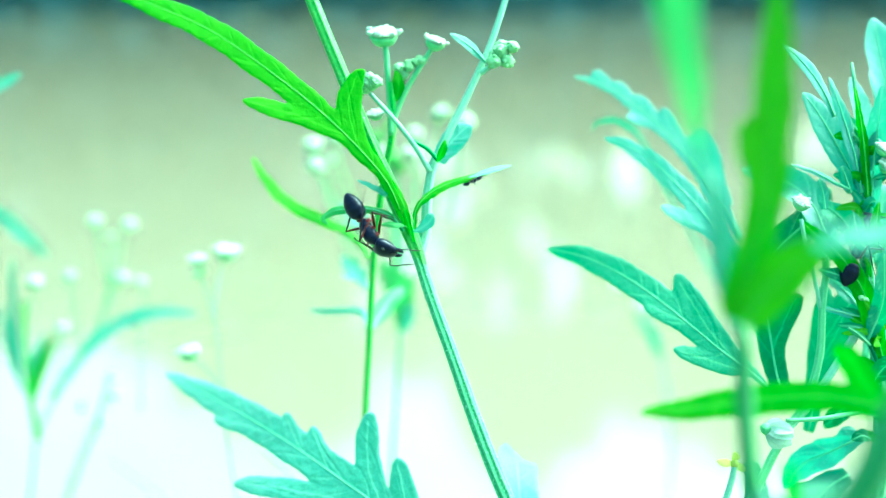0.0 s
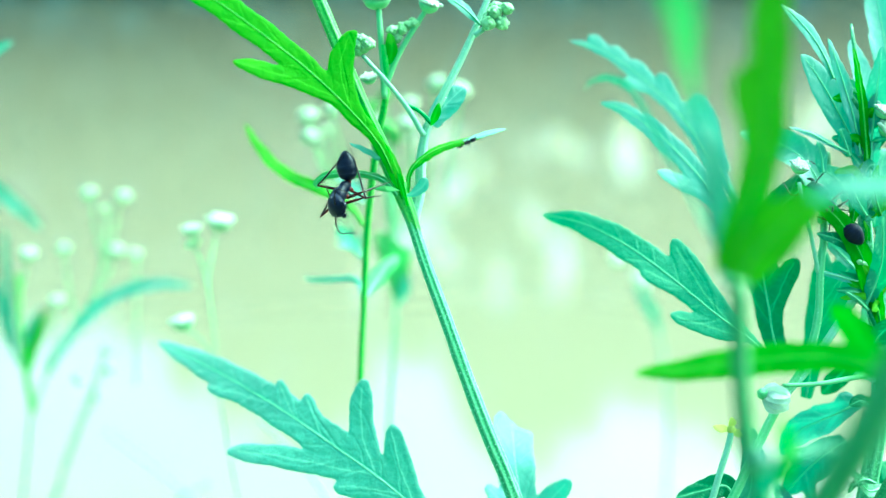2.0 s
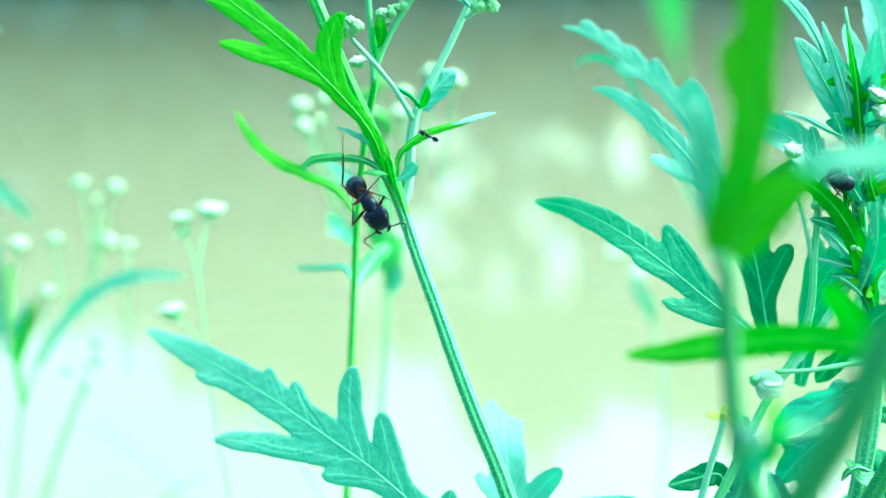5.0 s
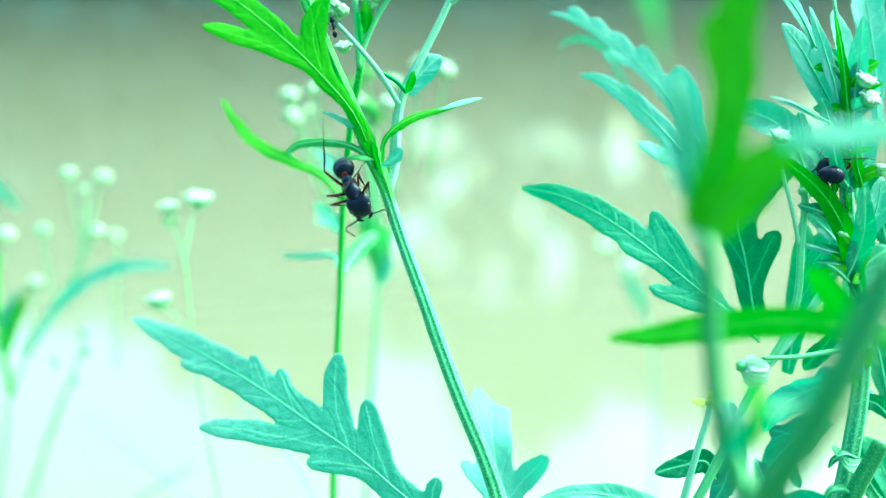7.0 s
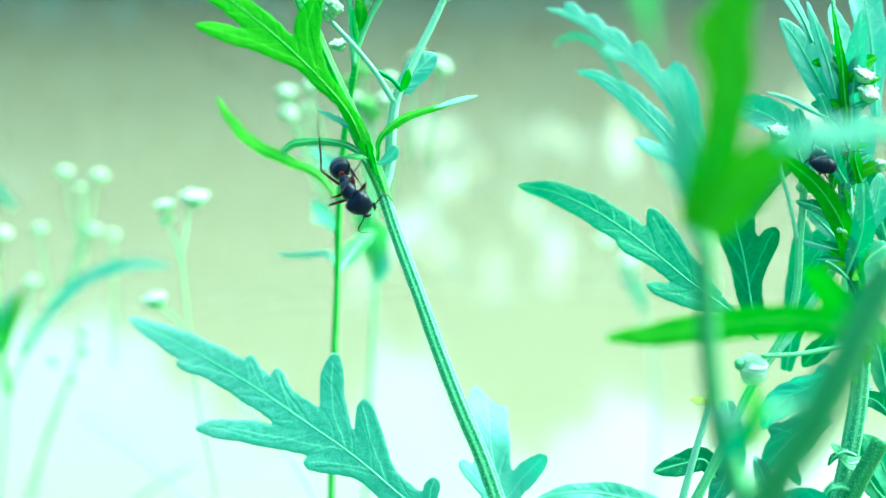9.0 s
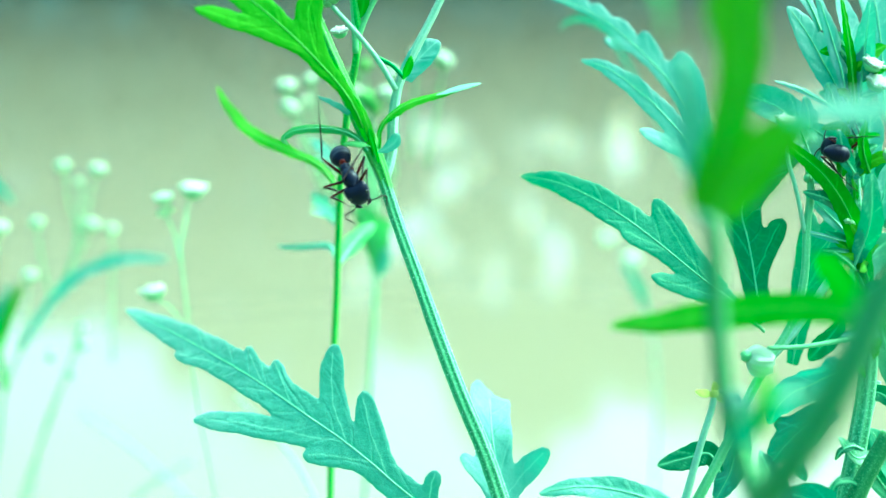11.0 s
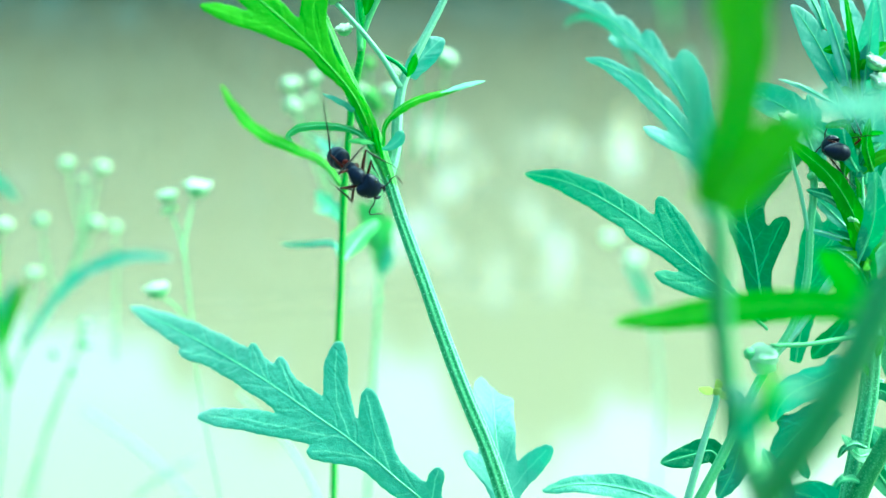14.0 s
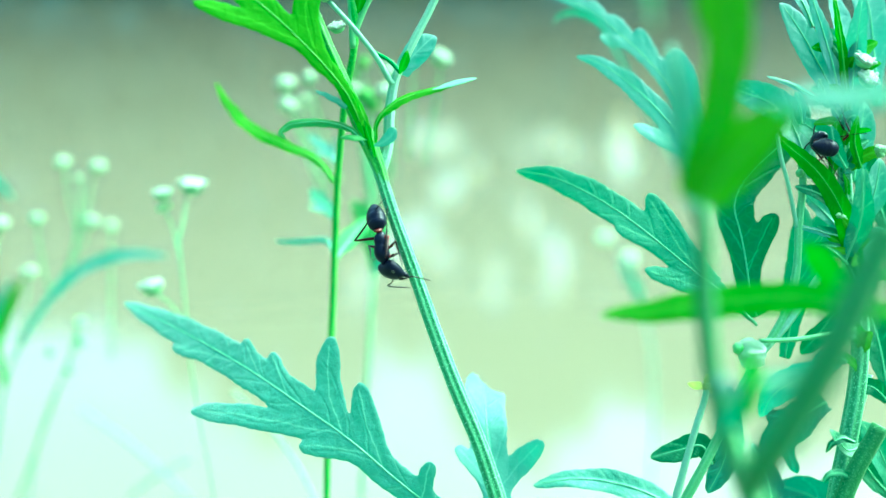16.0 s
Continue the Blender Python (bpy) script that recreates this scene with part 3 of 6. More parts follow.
    leaf("leaf_tip", p, [(2.9, 142.4, 877.9), (4.9, 143.4, 878.5), (6.9, 144.2, 878.9), (8.8, 145.0, 879.3)], 0.42, (-0.35, -0.75, 0.7), LEAF_PALE, base=0.05, peak=0.6, cup=-0.3, res=0.15, seed=210, midrib=False, label="pale turned tip of the leaf", roll=0.03)
    leaf("leaf", p, [(-3.7, 140.9, 871.4), (-2.5, 141.4, 871.9), (-1.6, 141.8, 872.5), (-0.9, 142.0, 873.5)], 0.75, (0.5, -1, 0.3), LEAF_SKYLIT, base=0.1, peak=0.72, res=0.2, seed=11, midrib=False)
    # thin hooked leaf
    leaf("leaf", p, [(-4.6, 140.2, 871.8), (-6.2, 141.5, 873.3), (-8.8, 142.2, 874.1), (-12.2, 142.2, 874.1), (-14.0, 142.1, 873.7), (-14.8, 141.9, 872.9), (-14.1, 141.5, 872.3)], 0.62, (0.1, -0.8, 0.6), LEAF_SOFT, base=0.4, peak=0.6, cup=-0.3, res=0.2, seed=12, rib_r=0.12)
    leaf("leaf", p, [(-4.2, 139.8, 872.4), (-5.5, 139.4, 872.7), (-7.4, 139.4, 872.9)], 0.4, (0, -0.8, 0.7), LEAF_SOFT, res=0.18, seed=13, midrib=False)
    # large lobed leaf low on the stem
    leaf("leaf", p, [(19.6, 130.7, 818.7), (10.0, 132.4, 824.1), (0.6, 134.7, 830.0), (-7.6, 137.5, 836.1), (-11.7, 139.5, 838.2), (-17.7, 143.2, 841.0), (-27.4, 151.4, 843.5), (-41.0, 163.2, 845.7)], 2.4, (0.05, -1, 0.08), LEAF,
         [((-7.9, 137.6, 836.3), (-10.3, 143.1, 847.7), 1.75, 0.8), ((-2.3, 135.7, 832.3), (-5.6, 139.8, 841.8), 1.6, 0.6), ((2.6, 134.0, 829.3), (3.1, 135.9, 833.3), 1.1), ((-18.6, 143.8, 841.4), (-21.8, 147.8, 845.5), 0.9), ((-14.7, 141.4, 839.6), (-17.5, 145.5, 844.2), 0.9),
          ((-7.8, 138.0, 835.7), (-26.5, 146.4, 834.6), 1.5, -0.35), ((-4.2, 136.5, 833.6), (-13.1, 139.1, 833.9), 1.4), ((-21.1, 146.0, 841.9), (-31.3, 154.0, 841.4), 1.2)],
         base=0.3, peak=0.62, cup=0.015, res=0.13, wave=0.015, twist=-34, wrinkle=0.45, seed=14, label="broad lobed green leaf", rib_r=0.2)
    # leaf behind the foot of the stem
    leaf("leaf", p, [(12.6, 135.8, 823.4), (11.3, 139.2, 829.5), (10.5, 143.4, 834.6), (10.4, 149.1, 837.5), (10.5, 155.0, 836.5)], 2.7, (0.1, -1, 0.35), LEAF_SKYLIT,
         [((11.8, 137.8, 827.8), (17.5, 140.2, 834.3), 1.5, 0.3), ((11.8, 137.8, 827.8), (6.7, 140.1, 833.8), 1.1)], base=0.5, peak=0.75, cup=0.1, res=0.16, seed=15)
    leaf("leaf", p, [(37.7, 135.4, 821.7), (32.9, 137.6, 826.8), (26.7, 139.0, 828.9), (21.0, 139.6, 829.2), (16.2, 139.9, 828.2)], 1.6, (0, -0.75, 0.8), LEAF, base=0.3, peak=0.5, cup=0.15, res=0.3, seed=16)
    return p


def back_weed():
    p = thing("flowering_weed", (-20, 185, 398), "slender flowering weed with thin dark green stem", "weed", WEED)
    stem("stem", p, [(-20, 185, 396), (-22, 182, 600), (-12.4, 159.7, 810.8), (-11.7, 162.4, 832.8), (-10.6, 162.4, 851.5), (-9.6, 159.0, 864.3), (-7.8, 153.5, 876.4), (-6.2, 150.3, 885.2), (-6.6, 150.7, 889.3)], [1.0, 0.8, 0.62, 0.5, 0.42], STEM_THIN, 160, 14, 5)
    stem("flower_stalk", p, [(-6.5, 149.7, 882.5), (-6.7, 150.6, 886.8), (-7.0, 151.5, 890.7), (-7.3, 152.3, 894.5)], [0.42, 0.36], STALK, 20, 12, 0)
    flower(p, (-7.5, 152.5, 895.5), (0.03, -0.25, 1), 2.15, 5, 2)
    stem("flower_stalk", p, [(-6.3, 150.1, 884.3), (-4.8, 150.9, 887.8), (-2.6, 151.6, 891.4), (-1.0, 152.2, 893.8)], [0.42, 0.32], STALK, 20, 12, 0)
    flower(p, (-0.7, 152.3, 894.5), (0.35, -0.15, 1), 1.55, 5, 4)
    bud_cluster(p, (-2.9, 151.8, 891.9), 0.85, 5, 12)
    bud_cluster(p, (-5.1, 151.9, 890.5), 1.1, 5, 13)
    leaf("leaf", p, [(-5.9, 150.1, 886.8), (-5.5, 150.0, 888.6), (-5.7, 150.5, 890.8)], 0.75, (0.2, -1, 0.2), LEAF_FRESH, res=0.2, seed=31, midrib=False)
    flower(p, (-8.6, 151.3, 885.2), (-0.1, -0.3, 1), 1.15, 5, 6)
    # leaves along the thin stem
    leaf("leaf", p, [(-10.2, 159.9, 863.8), (-12.4, 163.5, 865.9), (-17.3, 167.9, 867.5), (-23.2, 172.4, 869.5), (-27.2, 177.1, 872.3), (-29.9, 180.0, 875.8)], 0.95, (0.1, -0.8, 0.6), LEAF_FRESH, base=0.35, peak=0.55, cup=0.15, res=0.35, seed=32, label="narrow arched leaf")
    leaf("leaf", p, [(-10.4, 163.5, 852.1), (-9.1, 168.9, 853.3), (-7.7, 173.3, 854.4), (-6.0, 177.5, 855.3)], 1.6, (-0.2, -1, 0.3), LEAF_SOFT, res=0.4, seed=33)
    leaf("leaf", p, [(-10.9, 163.5, 852.1), (-12.0, 168.9, 853.3), (-14.9, 172.9, 852.6), (-18.2, 174.8, 851.9), (-21.3, 176.8, 851.8)], 0.6, (0, -0.9, 0.6), LEAF_TEAL, res=0.4, seed=34)
    leaf("leaf", p, [(-11.7, 177.4, 854.8), (-14.4, 185.8, 855.8), (-17.3, 192.3, 857.1)], 1.1, (0, -0.9, 0.4), LEAF_MID, [(0.3, 1, 3.4, 0.7, 50), (0.35, -1, 3.2, 0.7, 45), (0.6, 1, 2.4, 0.5, 40), (0.65, -1, 2.2, 0.5, 40)], res=0.4, seed=35)
    leaf("leaf", p, [(-11.4, 179.3, 863.3), (-14.6, 189.8, 864.4), (-17.9, 196.2, 865.6)], 0.9, (0, -0.9, 0.4), LEAF_TEAL, [(0.35, 1, 3.2, 0.6, 48), (0.4, -1, 3.0, 0.6, 48)], res=0.4, seed=36)
    return p


def middle_weed():
    """A second thin stem further off, with the soft cluster of heads behind the main stem."""
    p = thing("flowering_weed", (-5, 235, 398), "slender weed with a loose cluster of white flower heads", "weed", WEED)
    stem("stem", p, [(-5, 235, 396), (-10, 232, 600), (-10.8, 205.6, 786.6), (-9.6, 211.6, 814.3), (-8.3, 216.7, 837.6), (-9.3, 222.8, 856.2), (-11.8, 229.8, 869.6)], [0.9, 0.7, 0.5, 0.42, 0.36], STALK, 50, 12, 5)
    leaf("leaf", p, [(-8.3, 215.5, 836.7), (-7.8, 215.6, 842.2), (-9.5, 214.7, 847.4), (-11.8, 214.4, 850.7)], 2.6, (0.2, -1, 0.3), LEAF_SOFT, [(0.4, 1, 5, 1.2, 40)], res=0.5, seed=41)
    leaf("leaf", p, [(-8.3, 215.3, 836.2), (-6.7, 215.0, 839.1), (-6.1, 215.6, 842.2)], 1.4, (-0.3, -1, 0.3), LEAF_PALE, res=0.5, seed=42)
    for k, (c, size) in enumerate([((-26.4, 234.2, 871.2), 2.6), ((-25.6, 233.3, 867.0), 2.6), ((-22.2, 236.5, 872.1), 2.0), ((-23.0, 235.6, 867.9), 1.6), ((-12.2, 228.0, 870.9), 2.2), ((-10.0, 227.6, 868.8), 2.4), ((-10.5, 229.0, 875.2), 2.0), ((4.9, 233.3, 876.4), 2.8), ((-0.6, 235.6, 877.5), 2.6), ((-6.1, 227.9, 870.4), 2.4), ((-12.9, 228.5, 873.0), 2.2), ((-8.6, 227.2, 867.2), 2.4), ((-11.8, 229.0, 865.8), 2.0), ((-5.1, 230.7, 874.0), 2.0)]):
        if k in (5, 6, 10, 11, 12):
            v, f = dome(c, (0.4 * math.sin(k * 2.1), -0.25, 1), size * 0.62, size * 0.6, 7, 14, -0.9, 0.08, 40 + k)
            part("flower_bud", v, f, STEM_UPPER, p, "yellow-green unopened bud")
        else:
            flower(p, c, (0.7 * math.sin(k * 2.1), -0.25, 1), size * 0.86, 5, 40 + k, False)
        foot = np.array(c) - np.array([(c[0] + 5) * 0.35, -2, 22])
        stem("flower_stalk", p, [foot, (foot + np.array(c)) / 2 + np.array([0, 0, -1.0]), np.array(c) - np.array([0, 0, 1.0])], [0.28, 0.22], STALK, 12, 8, 0)
    return p


def left_weed():
    p = thing("flowering_weed", (-65, 195, 398), "weed with small white heads on thin stalks", "weed", WEED)
    stem("stem", p, [(-65, 195, 396), (-50, 192, 650), (-31.3, 176.2, 802.1), (-36.3, 182.3, 830.2), (-37.2, 184.5, 840.1), (-38.6, 188.4, 848.6), (-37.8, 194.1, 856.1)], [0.9, 0.5, 0.2, 0.14, 0.12], STALK, 50, 12, 5)
    flower(p, (-37.2, 194.4, 857.5), (0.1, -0.1, 1), 2.2, 5, 60)
    stem("flower_stalk", p, [(-38.3, 187.8, 845.9), (-40.0, 190.8, 850.5), (-41.6, 192.5, 853.7), (-42.0, 192.9, 855.2)], [0.18, 0.15], STALK, 14, 8, 0)
    flower(p, (-42.0, 193.1, 856.3), (-0.1, -0.1, 1), 1.6, 5, 61)
    bud_cluster(p, (-41.7, 192.5, 853.7), 0.9, 4, 62)
    stem("flower_stalk", p, [(-36.1, 181.6, 831.4), (-37.3, 181.9, 837.5), (-39.7, 181.6, 840.9), (-41.5, 181.8, 841.8)], [0.18, 0.15], STALK, 14, 8, 0)
    flower(p, (-41.8, 182.1, 843.2), (-0.15, 0.0, 1), 2.0, 5, 63)
    # low crossing stalk near the water's edge
    stem("flower_stalk", p, [(-14.7, 185.4, 797.3), (-20.2, 192.5, 806.6), (-25.9, 198.7, 811.5), (-33.9, 205.0, 816.7)], [0.3, 0.25], STEM_PALE, 14, 8, 0)
    return p


def far_left_weed():
    p = thing("flowering_weed", (-110, 245, 398), "tall soft weed with many white heads and an arched leaf", "weed", WEED)
    stem("stem", p, [(-110, 245, 396), (-108, 242, 650), (-88.5, 220.2, 778.8), (-86.0, 225.2, 801.6), (-84.8, 227.2, 810.8), (-81.0, 228.9, 818.7), (-75.5, 231.6, 826.4), (-71.1, 234.8, 836.4), (-69.6, 237.8, 850.1)], [1.2, 1.0, 0.75, 0.4, 0.22], STALK, 60, 12, 5)
    stem("branch", p, [(-84.8, 227.0, 809.6), (-85.5, 226.8, 818.2), (-85.8, 226.8, 827.8), (-85.5, 227.3, 839.4)], [0.6, 0.5], STEM_THIN, 20, 10, 5)
    leaf("leaf", p, [(-85.9, 227.2, 815.6), (-84.7, 227.5, 821.6), (-82.8, 228.6, 826.7), (-80.4, 229.7, 831.7)], 1.2, (0.3, -1, 0.3), LEAF_FRESH, res=0.5, seed=71)
    leaf("leaf", p, [(-81.6, 228.8, 818.2), (-75.6, 228.6, 826.7), (-69.2, 227.9, 832.8), (-61.8, 226.7, 836.5), (-55.1, 224.9, 837.9), (-49.2, 223.9, 837.7)], 1.5, (-0.2, -0.8, 0.6), LEAF_SKYLIT, base=0.4, peak=0.5, res=0.5, seed=72, label="arched grey-green leaf")
    heads = [((-73.2, 237.8, 854.7), 2.6), ((-66.5, 239.6, 853.6), 2.7), ((-70.1, 238.1, 851.3), 1.7), ((-78.3, 234.3, 843.5), 2.5), ((-68.4, 238.1, 842.2), 2.9), ((-65.3, 241.9, 840.4), 2.2), ((-79.2, 230.1, 833.3), 2.6), ((-68.8, 227.8, 823.0), 1.8), ((-83.4, 228.3, 843.8), 2.8)]
    for k, (c, size) in enumerate(heads):
        flower(p, c, (0.15 * math.sin(k * 1.7), -0.1, 1), size * 0.7, 5, 80 + k, False)
    for a, b in (((-71.1, 234.8, 836.4), (-67.3, 239.3, 852.0)), ((-70.5, 235.6, 839.9), (-72.8, 237.5, 853.1)), ((-73.2, 232.6, 831.0), (-68.7, 237.8, 840.6)), ((-82.2, 228.7, 817.6), (-79.1, 229.7, 831.7)), ((-75.5, 231.6, 826.4), (-78.1, 234.0, 842.0)), ((-64.8, 233.9, 813.4), (-65.1, 241.5, 838.8)), ((-85.7, 227.3, 834.7), (-83.7, 228.0, 842.5))):
        a, b = np.array(a), np.array(b)
        stem("flower_stalk", p, [a, a * 0.45 + b * 0.55 + np.array([(b - a)[0] * 0.15, 0, 0]), b], [0.22, 0.16], STALK, 14, 8, 0)
    # thin pale stalk beside it
    stem("branch", p, [(-90.0, 242.3, 767.2), (-85.4, 247.8, 792.4), (-80.2, 250.5, 804.9), (-76.9, 252.4, 813.7)], [0.3, 0.2], STALK, 24, 8, 5)
    stem("branch", p, [(-66.4, 247.2, 775.7), (-58.6, 248.4, 781.0), (-52.9, 249.9, 783.4)], [0.4, 0.3], STEM_PALE, 12, 8, 5)
    stem("branch", p, [(-53.8, 251.6, 772.4), (-66.4, 254.1, 784.1), (-79.5, 256.1, 793.2)], [0.4, 0.3], STEM_PALE, 12, 8, 5)
    leaf("leaf", p, [(-100.3, 235.8, 859.6), (-94.0, 237.2, 856.4), (-88.8, 238.1, 851.4), (-84.1, 239.0, 846.2)], 1.5, (-0.2, -0.8, 0.6), LEAF_PALE, res=0.5, seed=73)
    leaf("leaf", p, [(-86.9, 203.9, 882.3), (-81.1, 202.1, 883.6), (-75.9, 200.5, 885.5), (-72.3, 199.9, 887.4)], 1.5, (-0.2, -0.8, 0.6), LEAF_PALE, res=0.5, seed=74)
    # thin stalk with small dark buds
    stem("branch", p, [(-88.0, 236.0, 779.7), (-81.7, 234.0, 793.9), (-76.5, 232.0, 805.0), (-71.8, 230.0, 815.8), (-69.2, 229.0, 822.5)], [0.3, 0.25, 0.2], STALK, 24, 8, 5)
    for k, c in enumerate(((-69.2, 229.0, 822.5), (-69.3, 230.0, 818.0), (-73.3, 232.0, 811.1), (-76.5, 231.0, 815.5))):
        v, f = dome(c, (0.2, -0.3, 1), 1.25 - 0.12 * k, 1.0, 6, 12, -0.7, 0.06, 280 + k)
        part("flower_bud", v, f, CUP if k else STEM_DARK, p, "small dull green bud")
    # leafy shoot at the edge
    for k, (a, b, c, hw) in enumerate((((-87.6, 228.0, 820.3), (-89.3, 228.0, 828.9), (-90.2, 228.0, 838.6), 1.6), ((-86.7, 227.0, 819.4), (-84.4, 227.0, 826.8), (-81.6, 227.0, 832.8), 1.3), ((-87.6, 228.0, 824.0), (-88.1, 228.0, 836.2), (-87.6, 228.0, 849.3), 1.2))):
        leaf("leaf", p, [a, b, c], hw * 0.6, (0.2, -1, 0.2), LEAF_TEAL, base=0.4, peak=0.5, res=0.5, seed=290 + k)
    return p


def right_weed():
    p = thing("flowering_weed", (36, 152, 398), "bushy leafy weed with many lobed dark green leaves", "weed", WEED)
    stem("stem", p, [(36, 152, 396), (42, 150, 620), (51.9, 132.8, 823.7), (54.2, 135.4, 835.8), (55.4, 137.0, 843.2), (55.7, 138.3, 849.2), (55.1, 139.8, 855.9), (54.0, 141.4, 863.2), (53.5, 143.0, 870.5), (53.5, 144.6, 877.9), (53.3, 146.9, 883.8), (52.5, 149.7, 891.8)], [1.8] * 12 + [1.5] * 10 + [1.2] * 6 + [1.15, 1.1, 1.0, 0.85, 0.6, 0.15], STEM, 220, 28, 7, "grooved green stem", 300, 21)
    stem("branch", p, [(31.7, 131.2, 825.9), (36.8, 133.2, 835.2), (42.3, 136.0, 845.7), (46.0, 137.8, 851.2), (47.3, 138.8, 855.2), (47.9, 140.6, 862.1), (48.5, 142.4, 867.7), (48.1, 142.9, 870.1)], [0.6, 0.55, 0.52, 0.48, 0.44, 0.4], STALK, 50, 20, 6, "pale ridged side branch", 120, 22)
    stem("branch", p, [(42.5, 136.2, 846.4), (46.2, 137.5, 850.2), (49.7, 139.0, 854.8), (53.1, 140.6, 859.7)], [0.45, 0.5], STEM_PALE, 24, 14, 5)
    # big lobed leaf reaching out
    leaf("leaf", p, [(43.6, 140.4, 849.3), (39.7, 140.7, 853.1), (35.3, 140.9, 856.3), (31.5, 142.6, 859.3), (27.3, 146.3, 862.2), (23.3, 149.8, 864.3), (18.9, 152.7, 865.8), (14.4, 154.9, 866.3)], 1.95, (0.05, -1, 0.35), LEAF_MID,
         [((38.2, 141.0, 854.6), (30.2, 145.9, 865.3), 1.7, 0.4), ((38.9, 140.7, 853.0), (29.7, 141.4, 856.1), 1.15, -0.1), ((32.4, 142.4, 858.5), (26.6, 146.0, 860.7), 1.3)], base=0.1, peak=0.62, cup=0.04, res=0.13, wave=0.02, wrinkle=0.5, seed=91, label="long lobed green leaf", rib_r=0.18)
    # dark upright leaf
    leaf("leaf", p, [(44.3, 143.0, 849.7), (43.6, 144.0, 852.4), (43.1, 145.0, 855.9), (42.4, 146.0, 859.7), (41.6, 147.0, 863.5), (42.9, 148.0, 866.1), (45.1, 149.0, 868.3), (47.7, 150.0, 870.4), (50.1, 151.0, 872.8), (51.7, 152.0, 875.3)], 2.5, (-0.1, -1, 0.25), LEAF_DARK,
         [((43.6, 145.0, 854.3), (46.5, 146.0, 862.5), 1.35, 0.5), ((43.3, 145.0, 855.4), (39.7, 146.0, 861.9), 1.1, 0.3)], base=0.5, peak=0.6, cup=0.08, res=0.14, wave=0.02, wrinkle=1.5, seed=92, rib_r=0.2)
    leaf("leaf", p, [(48.8, 145.0, 843.5), (49.7, 146.0, 849.2), (50.5, 147.0, 854.1), (50.9, 148.0, 859.0), (50.8, 149.0, 863.2)], 1.9, (0, -1, 0.3), LEAF_MID,
         [((50.2, 146.5, 852.0), (55.6, 149.0, 863.9), 2.0, 0.3), ((50.7, 147.0, 855.6), (54.4, 148.0, 860.5), 1.5, 0.2)], base=0.4, peak=0.55, cup=0.1, res=0.16, seed=93, rib_r=0.22)
    # pale leaves high up, some way behind
    leaf("leaf", p, [(43.3, 163.0, 865.8), (41.3, 164.0, 869.3), (38.6, 165.0, 873.4), (35.8, 166.0, 877.5), (32.8, 167.0, 880.7), (29.7, 168.0, 883.5), (26.2, 169.0, 886.1), (22.6, 170.0, 888.0), (19.2, 170.0, 888.8)], 1.15, (0.12, -1, 0.5), LEAF_SKYLIT,
         [((40.6, 164.0, 870.3), (37.3, 165.5, 882.3), 2.0, 0.2), ((35.0, 166.0, 878.3), (32.4, 167.0, 884.9), 1.25, 0.1), ((31.5, 167.5, 881.9), (28.6, 168.0, 886.5), 1.15, 0.1), ((28.1, 168.5, 884.8), (25.2, 169.0, 888.6), 1.0), ((24.4, 169.5, 887.0), (22.3, 170.0, 889.8), 1.0), ((31.2, 167.5, 882.1), (26.8, 168.0, 882.7), 1.1, -0.1), ((37.7, 165.3, 874.9), (35.1, 166.3, 880.5), 1.3)], base=0.6, peak=0.45, cup=0.05, res=0.18, wave=0.03, seed=94, rib_r=0.2)
    leaf("leaf", p, [(42.1, 150.0, 864.1), (38.2, 151.0, 867.8), (35.8, 152.0, 871.0), (33.4, 153.5, 873.7), (30.7, 155.0, 876.4), (27.8, 157.0, 878.8), (25.3, 159.0, 880.2), (22.6, 160.0, 881.0)], 1.5, (0.15, -1, 0.3), LEAF_SKYLIT, [((37.6, 151.0, 868.2), (29.3, 150.0, 873.8), 1.05, -0.15)], base=0.5, peak=0.5, cup=0.06, res=0.22, wave=0.03, seed=95, rib_r=0.2)
    # spray of narrow leaves at the top of the right stem
    leaf("leaf", p, [(52.9, 144.7, 876.0), (51.9, 145.2, 878.3), (50.3, 146.0, 881.4), (48.2, 146.8, 885.0), (45.8, 147.2, 888.2)], 1.95, (-0.15, -0.8, 0.8), LEAF_SKYLIT, base=0.3, peak=0.5, cup=0.1, res=0.22, wave=0.02, seed=97, rib_r=0.2)
    leaf("leaf", p, [(52.8, 143.3, 876.0), (51.7, 143.6, 880.4), (50.0, 143.9, 885.2), (48.0, 144.2, 890.3)], 1.0, (0.2, -0.9, 0.6), LEAF_SKYLIT, base=0.5, peak=0.45, cup=0.12, res=0.2, seed=98)
    leaf("leaf", p, [(49.1, 144.6, 885.4), (47.8, 144.8, 888.1), (46.3, 145.0, 890.4), (44.3, 145.2, 892.6), (42.1, 145.2, 894.5)], 1.0, (0.2, -0.8, 0.7), LEAF_SKYLIT, base=0.5, peak=0.45, cup=0.12, res=0.2, seed=187)
    leaf("leaf", p, [(53.4, 142.7, 875.3), (52.8, 143.0, 879.9), (52.0, 143.4, 884.7), (50.9, 143.8, 889.4)], 0.55, (-0.2, -0.7, 0.9), LEAF_FRESH, base=0.7, peak=0.4, cup=0.2, res=0.2, seed=99)
    leaf("leaf", p, [(53.9, 142.6, 873.3), (54.0, 143.4, 879.3), (54.4, 144.1, 885.2), (54.9, 145.0, 889.2)], 1.3, (-0.4, -0.75, 0.9), LEAF_PALE, base=0.4, peak=0.45, cup=0.3, res=0.25, seed=100)
